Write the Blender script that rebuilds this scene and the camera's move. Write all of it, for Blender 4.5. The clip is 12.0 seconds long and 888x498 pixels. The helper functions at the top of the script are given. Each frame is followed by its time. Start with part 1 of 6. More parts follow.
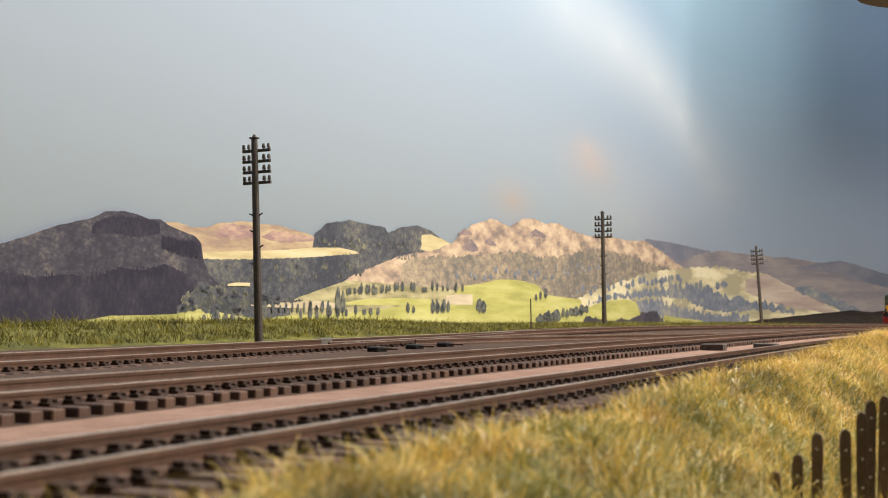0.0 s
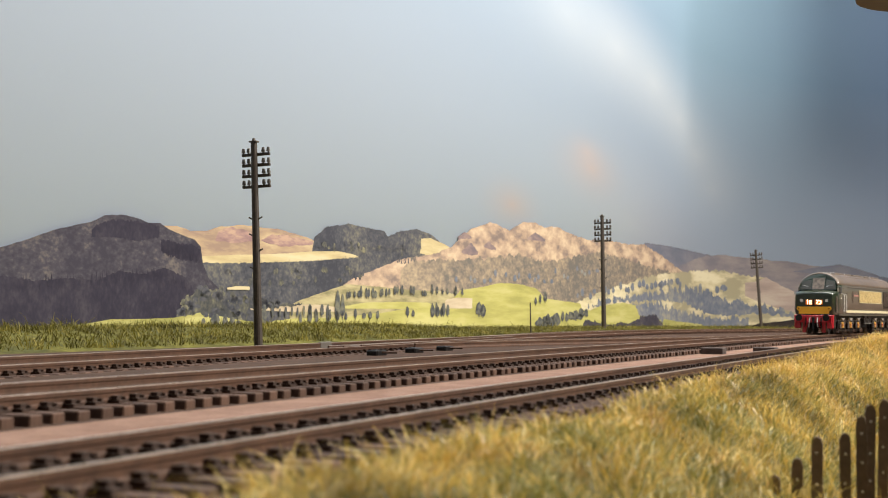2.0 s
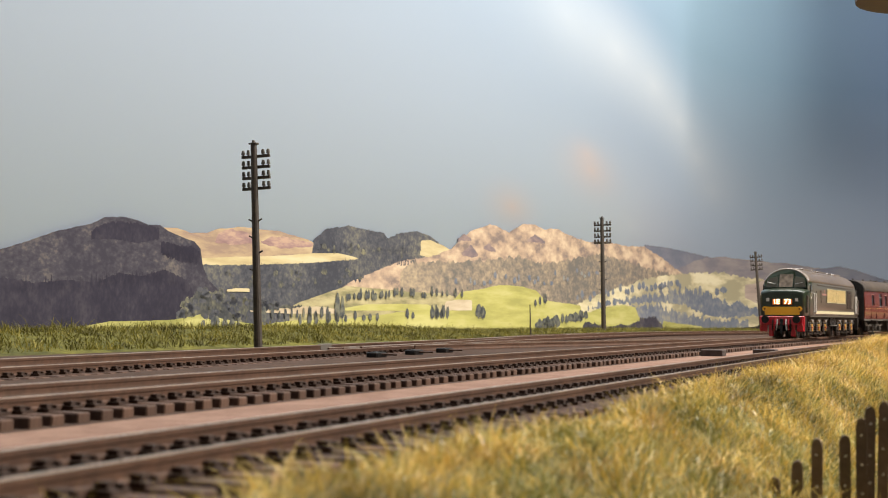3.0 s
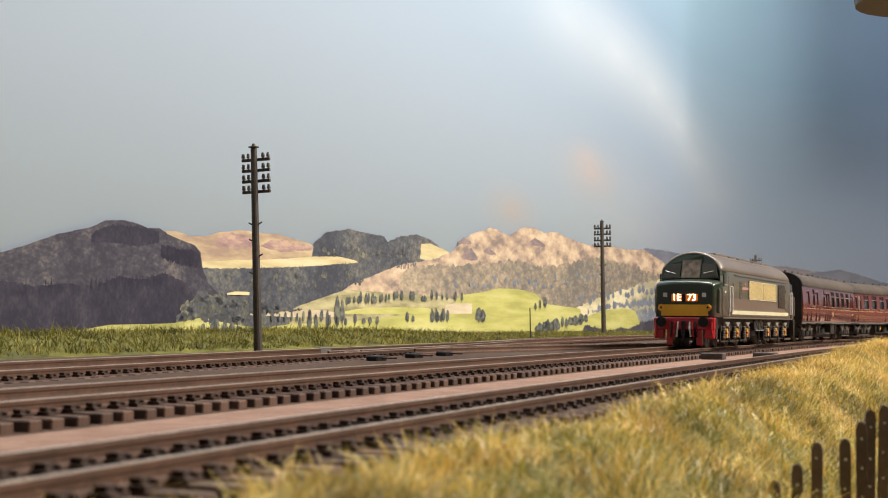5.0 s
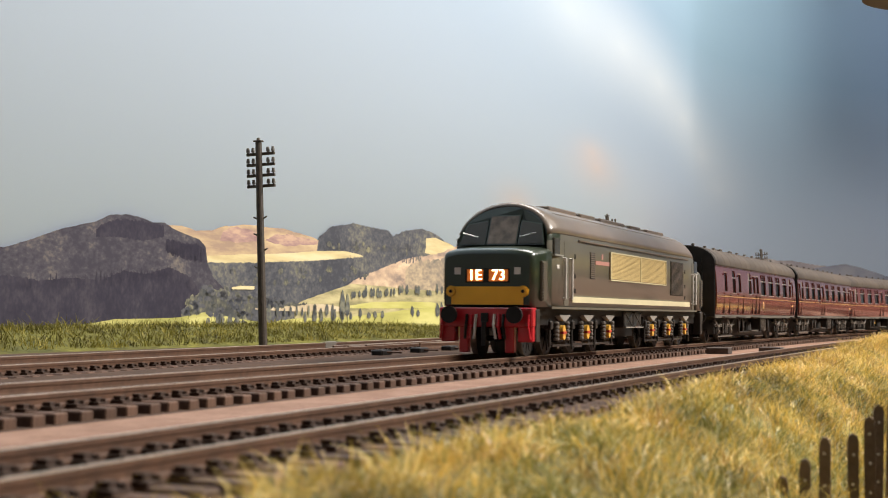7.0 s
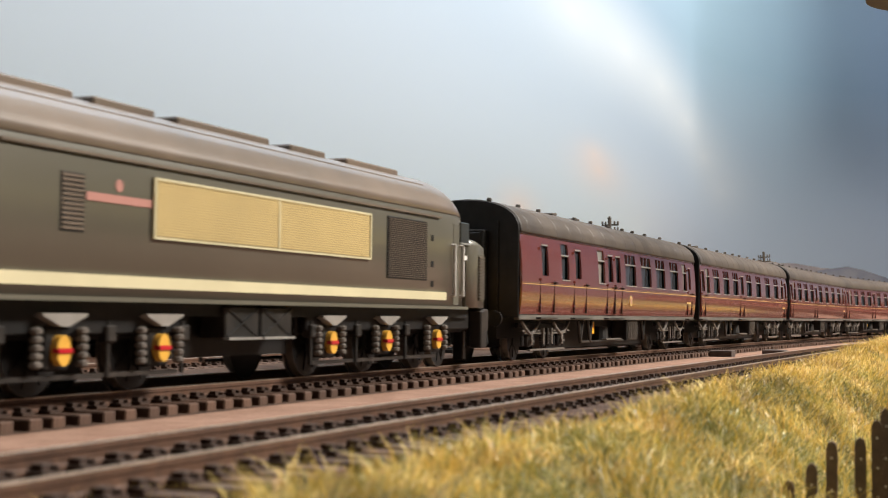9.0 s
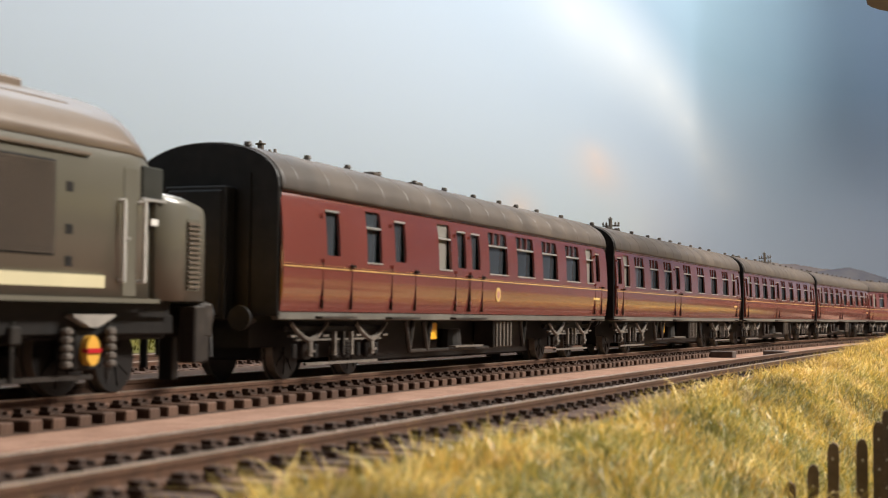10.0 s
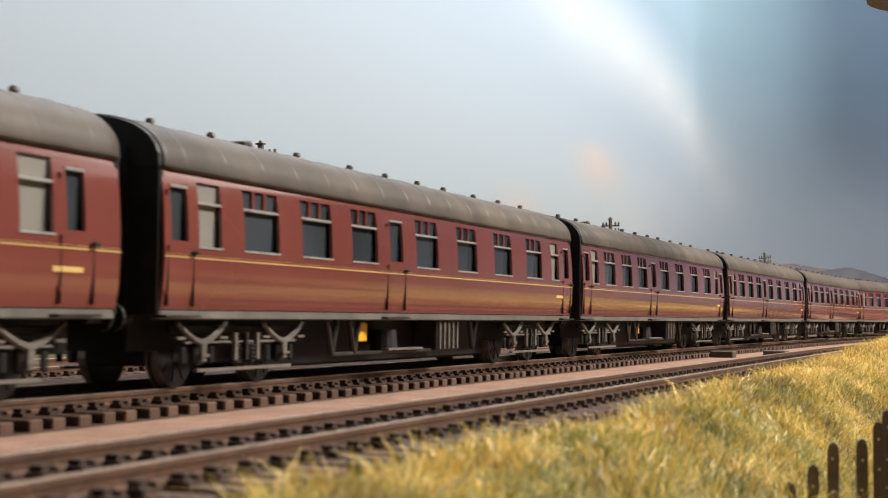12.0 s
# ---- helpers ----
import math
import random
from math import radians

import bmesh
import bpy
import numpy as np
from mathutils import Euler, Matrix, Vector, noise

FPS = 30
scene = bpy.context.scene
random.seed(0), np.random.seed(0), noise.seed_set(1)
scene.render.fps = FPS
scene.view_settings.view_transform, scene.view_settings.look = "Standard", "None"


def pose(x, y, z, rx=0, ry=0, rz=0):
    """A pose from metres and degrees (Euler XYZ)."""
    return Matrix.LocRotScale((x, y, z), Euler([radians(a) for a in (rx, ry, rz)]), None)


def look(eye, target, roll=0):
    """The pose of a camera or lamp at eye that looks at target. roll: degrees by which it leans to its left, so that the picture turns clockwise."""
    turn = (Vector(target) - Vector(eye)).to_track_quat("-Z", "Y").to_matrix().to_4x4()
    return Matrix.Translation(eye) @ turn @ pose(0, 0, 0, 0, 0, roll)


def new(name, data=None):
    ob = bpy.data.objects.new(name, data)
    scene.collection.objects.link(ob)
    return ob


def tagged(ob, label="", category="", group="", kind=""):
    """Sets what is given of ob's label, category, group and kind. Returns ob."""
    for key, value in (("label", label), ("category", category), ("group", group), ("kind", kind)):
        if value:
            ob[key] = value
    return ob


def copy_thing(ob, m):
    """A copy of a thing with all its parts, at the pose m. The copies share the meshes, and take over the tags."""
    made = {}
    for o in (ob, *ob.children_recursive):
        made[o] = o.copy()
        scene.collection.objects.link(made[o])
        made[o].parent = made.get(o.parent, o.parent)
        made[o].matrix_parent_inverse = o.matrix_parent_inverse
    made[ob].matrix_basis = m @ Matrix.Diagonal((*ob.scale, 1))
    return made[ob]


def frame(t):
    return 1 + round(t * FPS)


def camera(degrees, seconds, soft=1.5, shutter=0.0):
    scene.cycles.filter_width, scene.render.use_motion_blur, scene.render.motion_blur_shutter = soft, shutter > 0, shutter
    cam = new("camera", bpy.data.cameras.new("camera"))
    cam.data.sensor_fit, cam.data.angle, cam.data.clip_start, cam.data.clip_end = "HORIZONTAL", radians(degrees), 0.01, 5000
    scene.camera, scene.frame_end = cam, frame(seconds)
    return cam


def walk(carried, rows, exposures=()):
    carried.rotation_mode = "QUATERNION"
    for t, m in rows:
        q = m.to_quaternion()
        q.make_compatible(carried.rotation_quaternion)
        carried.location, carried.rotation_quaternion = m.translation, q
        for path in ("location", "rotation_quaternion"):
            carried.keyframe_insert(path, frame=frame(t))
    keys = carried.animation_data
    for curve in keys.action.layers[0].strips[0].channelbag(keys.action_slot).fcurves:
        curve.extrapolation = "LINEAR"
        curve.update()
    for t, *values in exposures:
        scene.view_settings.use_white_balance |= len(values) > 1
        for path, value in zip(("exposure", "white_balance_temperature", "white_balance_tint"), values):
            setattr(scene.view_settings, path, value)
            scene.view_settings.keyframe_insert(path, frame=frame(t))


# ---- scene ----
# ---------------------------------------------------------------- camera
EYE_H = 0.01398
FOCAL = 2561.8
cam = camera(2 * math.degrees(math.atan(784 / FOCAL)), 12.0, soft=1.0, shutter=0.2)
cam.data.dof.use_dof = True
cam.data.dof.focus_distance = 0.68
cam.data.dof.aperture_fstop = 78


def cam_pose(yaw, pitch, back):
    """Hand-held phone: yaw and pitch in degrees, back in metres."""
    eye = Vector((0, -back, EYE_H))
    a, b = radians(yaw), radians(pitch)
    way = Vector((math.sin(a) * math.cos(b), math.cos(a) * math.cos(b), math.sin(b)))
    return look(eye, eye + way, 0.503)


CAM_ROWS = [  # seconds, yaw, pitch, back
    (0.0, 0.290, 2.433, 0.0046), (0.5, 0.331, 2.505, 0.0046), (1.0, 0.349, 2.535, 0.0046), (1.5, 0.342, 2.545, 0.0046),
    (2.0, 0.306, 2.580, 0.0046), (2.5, 0.313, 2.623, 0.0046), (3.0, 0.313, 2.657, 0.0046), (4.0, 0.316, 2.735, 0.0046),
    (5.0, 0.313, 2.790, 0.0046), (5.5, 0.284, 2.770, 0.0046), (6.0, 0.228, 2.725, 0.0044), (6.5, 0.161, 2.645, 0.0038),
    (7.0, 0.112, 2.567, 0.0031), (8.0, 0.070, 2.610, 0.0015), (9.0, 0.030, 2.668, 0.0004), (9.5, 0.010, 2.690, 0.0001),
    (10.0, 0.0, 2.7014, 0.0), (11.0, 0.0, 2.7014, 0.0), (12.0, 0.0, 2.699, 0.0)]
walk(cam, [(t, cam_pose(a, b, c)) for t, a, b, c in CAM_ROWS], [(0.0, -0.04), (5.5, 0.0), (7.0, 0.07), (9.0, 0.16), (12.0, 0.18)])

# ---------------------------------------------------------------- light
world = bpy.data.worlds.new("room_air")
scene.world = world
world.use_nodes = True
world.node_tree.nodes["Background"].inputs[0].default_value = (0.75, 0.85, 1.0, 1)
world.node_tree.nodes["Background"].inputs[1].default_value = 0.03


def area_lamp(name, eye, target, sx, sy, watts, colour):
    data = bpy.data.lights.new(name, "AREA")
    data.shape, data.size, data.size_y, data.energy, data.color = "RECTANGLE", sx, sy, watts, colour
    ob = new(name, data)
    ob.matrix_world = look(eye, target)
    return ob


# layout lighting: a long strip on the operator's side and the room's ceiling light
area_lamp("strip_light", (1.80, 0.60, 1.45), (0.05, 1.25, 0.10), 1.20, 0.30, 118.0, (1.0, 0.945, 0.87))
area_lamp("ceiling_light", (0.35, 1.15, 1.9), (0.3, 1.15, 0.0), 0.9, 0.9, 46.0, (1.0, 0.96, 0.91))

# ---------------------------------------------------------------- plan
X0, Y0, HEAD = -0.0144, 0.400, radians(21.5067)
BEND_S, BEND_K = (-0.4, 0.0, 0.3, 0.55, 0.8, 1.05, 1.3), (0.015, 0.017, 0.036, 0.069, 0.078, 0.88, 0.65)
STEP = 0.01


def _heading_rate(s):
    return float(np.interp(s, BEND_S, BEND_K))


def _table():
    up, down = [(X0, Y0, HEAD)], [(X0, Y0, HEAD)]
    for rows, d in ((up, STEP), (down, -STEP)):
        for i in range(420 if d > 0 else 140):
            x, y, h = rows[-1]
            s = i * d + d / 2
            h2 = h + _heading_rate(s) * d
            m = (h + h2) / 2
            rows.append((x + math.sin(m) * d, y + math.cos(m) * d, h2))
    return down[:0:-1] + up, -len(down) * STEP + STEP


TABLE, S_MIN = _table()


def line_at(s):
    """Centre of the main line: x, y and heading from +y towards +x."""
    f = (s - S_MIN) / STEP
    i = min(max(int(math.floor(f)), 0), len(TABLE) - 2)
    f -= i
    a, b = TABLE[i], TABLE[i + 1]
    return tuple(a[k] + (b[k] - a[k]) * f for k in range(3))


def spot(s, q, z=0.0):
    """s along the main line, q across it towards the viewer's bank."""
    x, y, h = line_at(s)
    return Vector((x + q * math.cos(h), y - q * math.sin(h), z))


GROUND, LEVEL, BED_Z = -0.0044, -0.0029, -0.0038
SIN, COS = math.sin(HEAD), math.cos(HEAD)
# backdrop: straight run beside the line, then a curved corner, then a straight run
BD_Q, BD_S, BD_R = -0.36, 2.2, 0.9


def bd_point(a, z, off=0.0):
    """a along the foot of the backdrop, off in front of it."""
    ox, oy = X0 + BD_Q * COS, Y0 - BD_Q * SIN
    if a <= BD_S:
        return Vector((ox + a * SIN + off * COS, oy + a * COS - off * SIN, z))
    cx, cy = ox + BD_S * SIN + BD_R * COS, oy + BD_S * COS - BD_R * SIN
    turn = min((a - BD_S) / BD_R, math.pi / 2 - HEAD)
    h = HEAD + turn
    x, y = cx - (BD_R - off) * math.cos(h), cy + (BD_R - off) * math.sin(h)
    rest = a - BD_S - turn * BD_R
    return Vector((x + rest * math.sin(h), y + rest * math.cos(h), z))


# ---------------------------------------------------------------- materials
def material(name, colour, rough=0.6, metal=0.0, vary=0.25, scale=200.0, bump=0.0, tint=None, spec=0.5, random_v=0.0, fine=None, coat=0.0):
    """Two scales of noise over a base colour; tint is the second colour of the large stains."""
    m = bpy.data.materials.new(name)
    m.use_nodes = True
    nt = m.node_tree
    b = nt.nodes["Principled BSDF"]
    b.inputs["Roughness"].default_value, b.inputs["Metallic"].default_value = rough, metal
    b.inputs["Specular IOR Level"].default_value = spec
    b.inputs["Coat Weight"].default_value, b.inputs["Coat Roughness"].default_value = coat, 0.08
    geo = nt.nodes.new("ShaderNodeTexCoord")
    n1, n2 = nt.nodes.new("ShaderNodeTexNoise"), nt.nodes.new("ShaderNodeTexNoise")
    n1.inputs["Scale"].default_value, n1.inputs["Detail"].default_value = scale * 0.15, 4
    n2.inputs["Scale"].default_value, n2.inputs["Detail"].default_value = fine or scale, 5
    for n in (n1, n2):
        nt.links.new(geo.outputs["Object"], n.inputs["Vector"])
    mix = nt.nodes.new("ShaderNodeMix")
    mix.data_type = "RGBA"
    other = tint or tuple(c * (1 - vary) for c in colour)
    mix.inputs["A"].default_value, mix.inputs["B"].default_value = (*colour, 1), (*other, 1)
    ramp = nt.nodes.new("ShaderNodeValToRGB")
    ramp.color_ramp.elements[0].position, ramp.color_ramp.elements[1].position = 0.35, 0.65
    nt.links.new(n1.outputs["Fac"], ramp.inputs[0])
    nt.links.new(ramp.outputs[0], mix.inputs["Factor"])
    hsv = nt.nodes.new("ShaderNodeHueSaturation")
    rng = nt.nodes.new("ShaderNodeMapRange")
    rng.inputs["From Min"].default_value, rng.inputs["From Max"].default_value = 0.3, 0.7
    rng.inputs["To Min"].default_value, rng.inputs["To Max"].default_value = 1 - vary, 1 + vary
    nt.links.new(n2.outputs["Fac"], rng.inputs["Value"])
    nt.links.new(mix.outputs["Result"], hsv.inputs["Color"])
    value = rng.outputs["Result"]
    if random_v:
        info = nt.nodes.new("ShaderNodeObjectInfo")
        r2, mul = nt.nodes.new("ShaderNodeMapRange"), nt.nodes.new("ShaderNodeMath")
        r2.inputs["To Min"].default_value, r2.inputs["To Max"].default_value = 1 - random_v, 1 + random_v
        mul.operation = "MULTIPLY"
        nt.links.new(info.outputs["Random"], r2.inputs["Value"])
        nt.links.new(r2.outputs["Result"], mul.inputs[0])
        nt.links.new(value, mul.inputs[1])
        value = mul.outputs[0]
    nt.links.new(value, hsv.inputs["Value"])
    nt.links.new(hsv.outputs["Color"], b.inputs["Base Color"])
    if bump:
        bp = nt.nodes.new("ShaderNodeBump")
        bp.inputs["Strength"].default_value, bp.inputs["Distance"].default_value = bump, 0.0004
        nt.links.new(n2.outputs["Fac"], bp.inputs["Height"])
        nt.links.new(bp.outputs["Normal"], b.inputs["Normal"])
    return m


def glow(name, colour, strength):
    m = bpy.data.materials.new(name)
    m.use_nodes = True
    b = m.node_tree.nodes["Principled BSDF"]
    b.inputs["Base Color"].default_value = (*colour, 1)
    b.inputs["Emission Color"].default_value, b.inputs["Emission Strength"].default_value = (*colour, 1), strength
    return m


def island_material(name, a, b_, c, rough=0.6, spec=0.3, trans=0.0):
    """Colour picked blade by blade (Random Per Island), with patches over the ground."""
    m = bpy.data.materials.new(name)
    m.use_nodes = True
    nt = m.node_tree
    b = nt.nodes["Principled BSDF"]
    b.inputs["Roughness"].default_value, b.inputs["Specular IOR Level"].default_value = rough, spec
    geo, tex, noi = nt.nodes.new("ShaderNodeNewGeometry"), nt.nodes.new("ShaderNodeTexCoord"), nt.nodes.new("ShaderNodeTexNoise")
    noi.inputs["Scale"].default_value, noi.inputs["Detail"].default_value = 46, 6
    nt.links.new(tex.outputs["Object"], noi.inputs["Vector"])
    add = nt.nodes.new("ShaderNodeMath")
    add.operation = "MULTIPLY_ADD"
    add.inputs[1].default_value = 0.45
    nt.links.new(geo.outputs["Random Per Island"], add.inputs[0])
    rng = nt.nodes.new("ShaderNodeMapRange")
    rng.inputs["From Min"].default_value, rng.inputs["From Max"].default_value = 0.33, 0.67
    rng.inputs["To Min"].default_value, rng.inputs["To Max"].default_value = -0.2, 0.62
    nt.links.new(noi.outputs["Fac"], rng.inputs["Value"])
    nt.links.new(rng.outputs["Result"], add.inputs[2])
    ramp = nt.nodes.new("ShaderNodeValToRGB")
    ramp.color_ramp.elements[0].color, ramp.color_ramp.elements[1].color = (*a, 1), (*c, 1)
    e = ramp.color_ramp.elements.new(0.5)
    e.color = (*b_, 1)
    nt.links.new(add.outputs[0], ramp.inputs[0])
    nt.links.new(ramp.outputs[0], b.inputs["Base Color"])
    thin, both = nt.nodes.new("ShaderNodeBsdfTranslucent"), nt.nodes.new("ShaderNodeMixShader")
    both.inputs["Fac"].default_value = trans
    nt.links.new(ramp.outputs[0], thin.inputs["Color"])
    nt.links.new(b.outputs[0], both.inputs[1])
    nt.links.new(thin.outputs[0], both.inputs[2])
    nt.links.new(both.outputs[0], nt.nodes["Material Output"].inputs["Surface"])
    return m


M_GROUND = material("trackbed_paint", (0.225, 0.136, 0.098), 0.9, vary=0.18, scale=900, bump=0.4, tint=(0.170, 0.096, 0.066), spec=0.2)
M_BED = material("brown_trackbed", (0.062, 0.033, 0.020), 0.9, vary=0.3, scale=700, bump=0.4, tint=(0.040, 0.022, 0.014), spec=0.2)
M_SLEEPER = material("weathered_sleeper", (0.100, 0.053, 0.033), 0.8, vary=0.3, scale=700, bump=0.4, tint=(0.058, 0.031, 0.020), random_v=0.3, spec=0.3)
M_CHAIR = material("rusty_chair", (0.046, 0.024, 0.015), 0.7, vary=0.3, scale=900, bump=0.3, spec=0.3)
M_RUST = material("rail_side_rust", (0.090, 0.044, 0.025), 0.6, vary=0.25, scale=600, bump=0.2, tint=(0.062, 0.030, 0.017), spec=0.3)
M_RAILTOP = material("worn_rail_head", (0.4250, 0.3230, 0.2465), 0.3, 0.75, vary=0.2, scale=300)
M_POLE = material("creosoted_pole", (0.042, 0.028, 0.017), 0.6, vary=0.3, scale=500, bump=0.3)
M_FENCE = material("brown_fence", (0.14, 0.085, 0.06), 0.5, vary=0.25, scale=700, bump=0.3, random_v=0.15)
M_SOIL = material("earth_under_grass", (0.16, 0.12, 0.04), 0.95, vary=0.35, scale=260, bump=0.6, tint=(0.09, 0.085, 0.03), spec=0.1)
M_VERGE = material("turf_mat", (0.12, 0.11, 0.025), 0.95, vary=0.4, scale=300, bump=0.6, tint=(0.06, 0.06, 0.02), spec=0.1)
M_GRASS = island_material("dry_static_grass", (0.32, 0.22, 0.045), (0.76, 0.51, 0.10), (0.97, 0.78, 0.30), rough=0.40, spec=0.5, trans=0.25)
M_GRASS_TAN = island_material("tan_static_grass", (0.24, 0.145, 0.045), (0.62, 0.38, 0.10), (0.92, 0.66, 0.28), rough=0.40, spec=0.5, trans=0.25)
M_GRASS_GREEN = island_material("olive_static_grass", (0.080, 0.080, 0.018), (0.23, 0.21, 0.042), (0.48, 0.41, 0.11), rough=0.42, spec=0.5, trans=0.25)
M_GRASS2 = island_material("green_static_grass", (0.042, 0.038, 0.008), (0.13, 0.115, 0.018), (0.33, 0.27, 0.055), trans=0.3)
M_WALL = material("room_wall", (0.42, 0.42, 0.42), 0.9, vary=0.08, scale=6)
M_FLOOR = material("room_floor", (0.2, 0.17, 0.14), 0.8, vary=0.2, scale=8)


# ---------------------------------------------------------------- building helpers
def mesh_ob(name, verts, faces, mat, parent=None, label="", smooth=False):
    me = bpy.data.meshes.new(name)
    me.from_pydata([tuple(v) for v in verts], [], faces)
    if mat:
        me.materials.append(mat)
    if smooth:
        me.polygons.foreach_set("use_smooth", [True] * len(me.polygons))
    me.update()
    ob = new(name, me)
    if parent:
        ob.parent = parent
    if label:
        ob["label"] = label
    return ob


def part(name, bm, mat, parent, label="", smooth=False):
    """Links a bmesh as one mesh object under a thing or part."""
    me = bpy.data.meshes.new(name)
    bm.normal_update()
    bm.to_mesh(me)
    bm.free()
    if mat:
        me.materials.append(mat)
    if smooth:
        me.polygons.foreach_set("use_smooth", [True] * len(me.polygons))
    ob = new(name, me)
    ob.parent = parent
    if label:
        ob["label"] = label
    return ob


def add_box(bm, x0, x1, y0, y1, z0, z1, bevel=0.0, m=None):
    vs = bmesh.ops.create_cube(bm, size=1)["verts"]
    c = Vector(((x0 + x1) / 2, (y0 + y1) / 2, (z0 + z1) / 2))
    for v in vs:
        v.co = Vector((v.co.x * (x1 - x0), v.co.y * (y1 - y0), v.co.z * (z1 - z0))) + c
    if bevel:
        es = list({e for v in vs for e in v.link_edges})
        out = bmesh.ops.bevel(bm, geom=es, offset=bevel, segments=1, affect="EDGES", profile=0.5)
        vs = list({v for f in out["faces"] for v in f.verts} | {v for v in vs if v.is_valid})
    if m is not None:
        bmesh.ops.transform(bm, matrix=m, verts=vs)
    return vs


def box(x0, x1, y0, y1, z0, z1, bevel=0.0):
    bm = bmesh.new()
    add_box(bm, x0, x1, y0, y1, z0, z1, bevel)
    return bm


def add_rod(bm, a, b, r0, r1=None, seg=10):
    a, b = Vector(a), Vector(b)
    d = b - a
    m = Matrix.Translation((a + b) / 2) @ d.to_track_quat("Z", "Y").to_matrix().to_4x4()
    return bmesh.ops.create_cone(bm, cap_ends=True, segments=seg, radius1=r0, radius2=r0 if r1 is None else r1, depth=d.length, matrix=m)["verts"]


def rod(a, b, r0, r1=None, seg=10):
    bm = bmesh.new()
    add_rod(bm, a, b, r0, r1, seg)
    return bm


def empty(name, m=None):
    ob = new(name)
    ob.empty_display_size = 0.01
    if m is not None:
        ob.matrix_basis = m
    return ob


# ---------------------------------------------------------------- room and baseboard
def room():
    x0, x1, y0, y1, z0, z1, t = -2.6, 4.4, -2.4, 4.6, -1.1, 2.0, 0.1
    for name, b in (("wall_north", (x0 - t, x1 + t, y1, y1 + t, z0, z1)), ("wall_south", (x0 - t, x1 + t, y0 - t, y0, z0, z1)),
                    ("wall_west", (x0 - t, x0, y0, y1, z0, z1)), ("wall_east", (x1, x1 + t, y0, y1, z0, z1)),
                    ("ceiling", (x0 - t, x1 + t, y0 - t, y1 + t, z1, z1 + t)), ("floor", (x0 - t, x1 + t, y0 - t, y1 + t, z0 - t, z0))):
        ob = part(name, box(*b), M_FLOOR if name == "floor" else M_WALL, None)
        tagged(ob, "plain pale painted surface of the railway room", "room shell", kind="structure")


def bank_z(s, q):
    """Ground height of the near bank."""
    crest = float(np.interp(s, (-0.6, -0.25, -0.05, 0.1, 0.3, 0.6, 1.2), (-0.0028, -0.0025, -0.0012, 0.0004, 0.0035, 0.0050, 0.0050)))
    z = float(np.interp(q, (0.0, 0.042, 0.052, 0.092, 0.104, 0.112, 0.122, 0.132, 0.150, 0.22, 0.6), (GROUND, GROUND, BED_Z, BED_Z, crest, crest - 0.0004, crest - 0.0065, -0.0155, -0.021, -0.025, -0.03)))
    if q > 0.094:
        z += 0.0012 * noise.noise((s * 30, q * 60, 0.3)) * min((q - 0.094) * 100, 1)
    return z


def verge_z(s, q):
    """Height of the far verge; q is negative."""
    top = float(np.interp(s, (-0.8, 0.2, 0.45, 0.55, 0.62, 0.7, 1.3, 1.6), (0.0045, 0.005, 0.0055, 0.0055, 0.0045, 0.0015, 0.0005, -0.003)))
    z = float(np.interp(-q, (0.0, 0.035, 0.050, 0.205, 0.222, 0.25, 0.4), (GROUND, GROUND, LEVEL, LEVEL, (top + LEVEL) / 2, top, top)))
    if q < -0.21:
        z += 0.0010 * noise.noise((s * 40, q * 40, 1.3))
    return z


def ground_sheet():
    ss = np.concatenate([np.arange(-1.1, -0.4, 0.1), np.arange(-0.4, 1.2, 0.012), np.arange(1.2, 3.7, 0.08)])
    qs = np.concatenate([np.array([-1.15, -0.8, -0.55, -0.45, -0.38]), np.arange(-0.34, -0.20, 0.008), np.array([-0.2, -0.1, -0.05, -0.035, 0.0, 0.0195, 0.042, 0.052, 0.0635, 0.088]), np.arange(0.092, 0.16, 0.003), np.array([0.17, 0.19, 0.22, 0.3, 0.45])])
    vs, fs = [], []
    for s in ss:
        for q in qs:
            z = bank_z(s, q) if q > 0 else verge_z(s, q)
            vs.append(spot(s, q, z))
    n = len(qs)
    mats = []
    for i in range(len(ss) - 1):
        for j in range(n - 1):
            fs.append((i * n + j, i * n + j + 1, (i + 1) * n + j + 1, (i + 1) * n + j))
            mats.append(1 if qs[j] >= 0.0915 else (2 if qs[j + 1] <= -0.2 and ss[i] < 1.5 else (0 if 0.019 < qs[j] < 0.06 else 3)))
    ob = mesh_ob("ground", vs, fs, M_GROUND, smooth=True)
    ob.data.materials.append(M_SOIL)
    ob.data.materials.append(M_VERGE)
    ob.data.materials.append(M_BED)
    ob.data.polygons.foreach_set("material_index", mats)
    # thickness of the board
    sol = ob.modifiers.new("board", "SOLIDIFY")
    sol.thickness, sol.offset = 0.012, -1
    tagged(ob, "pinkish brown painted trackbed with earth banks on a baseboard", "ground", kind="structure")


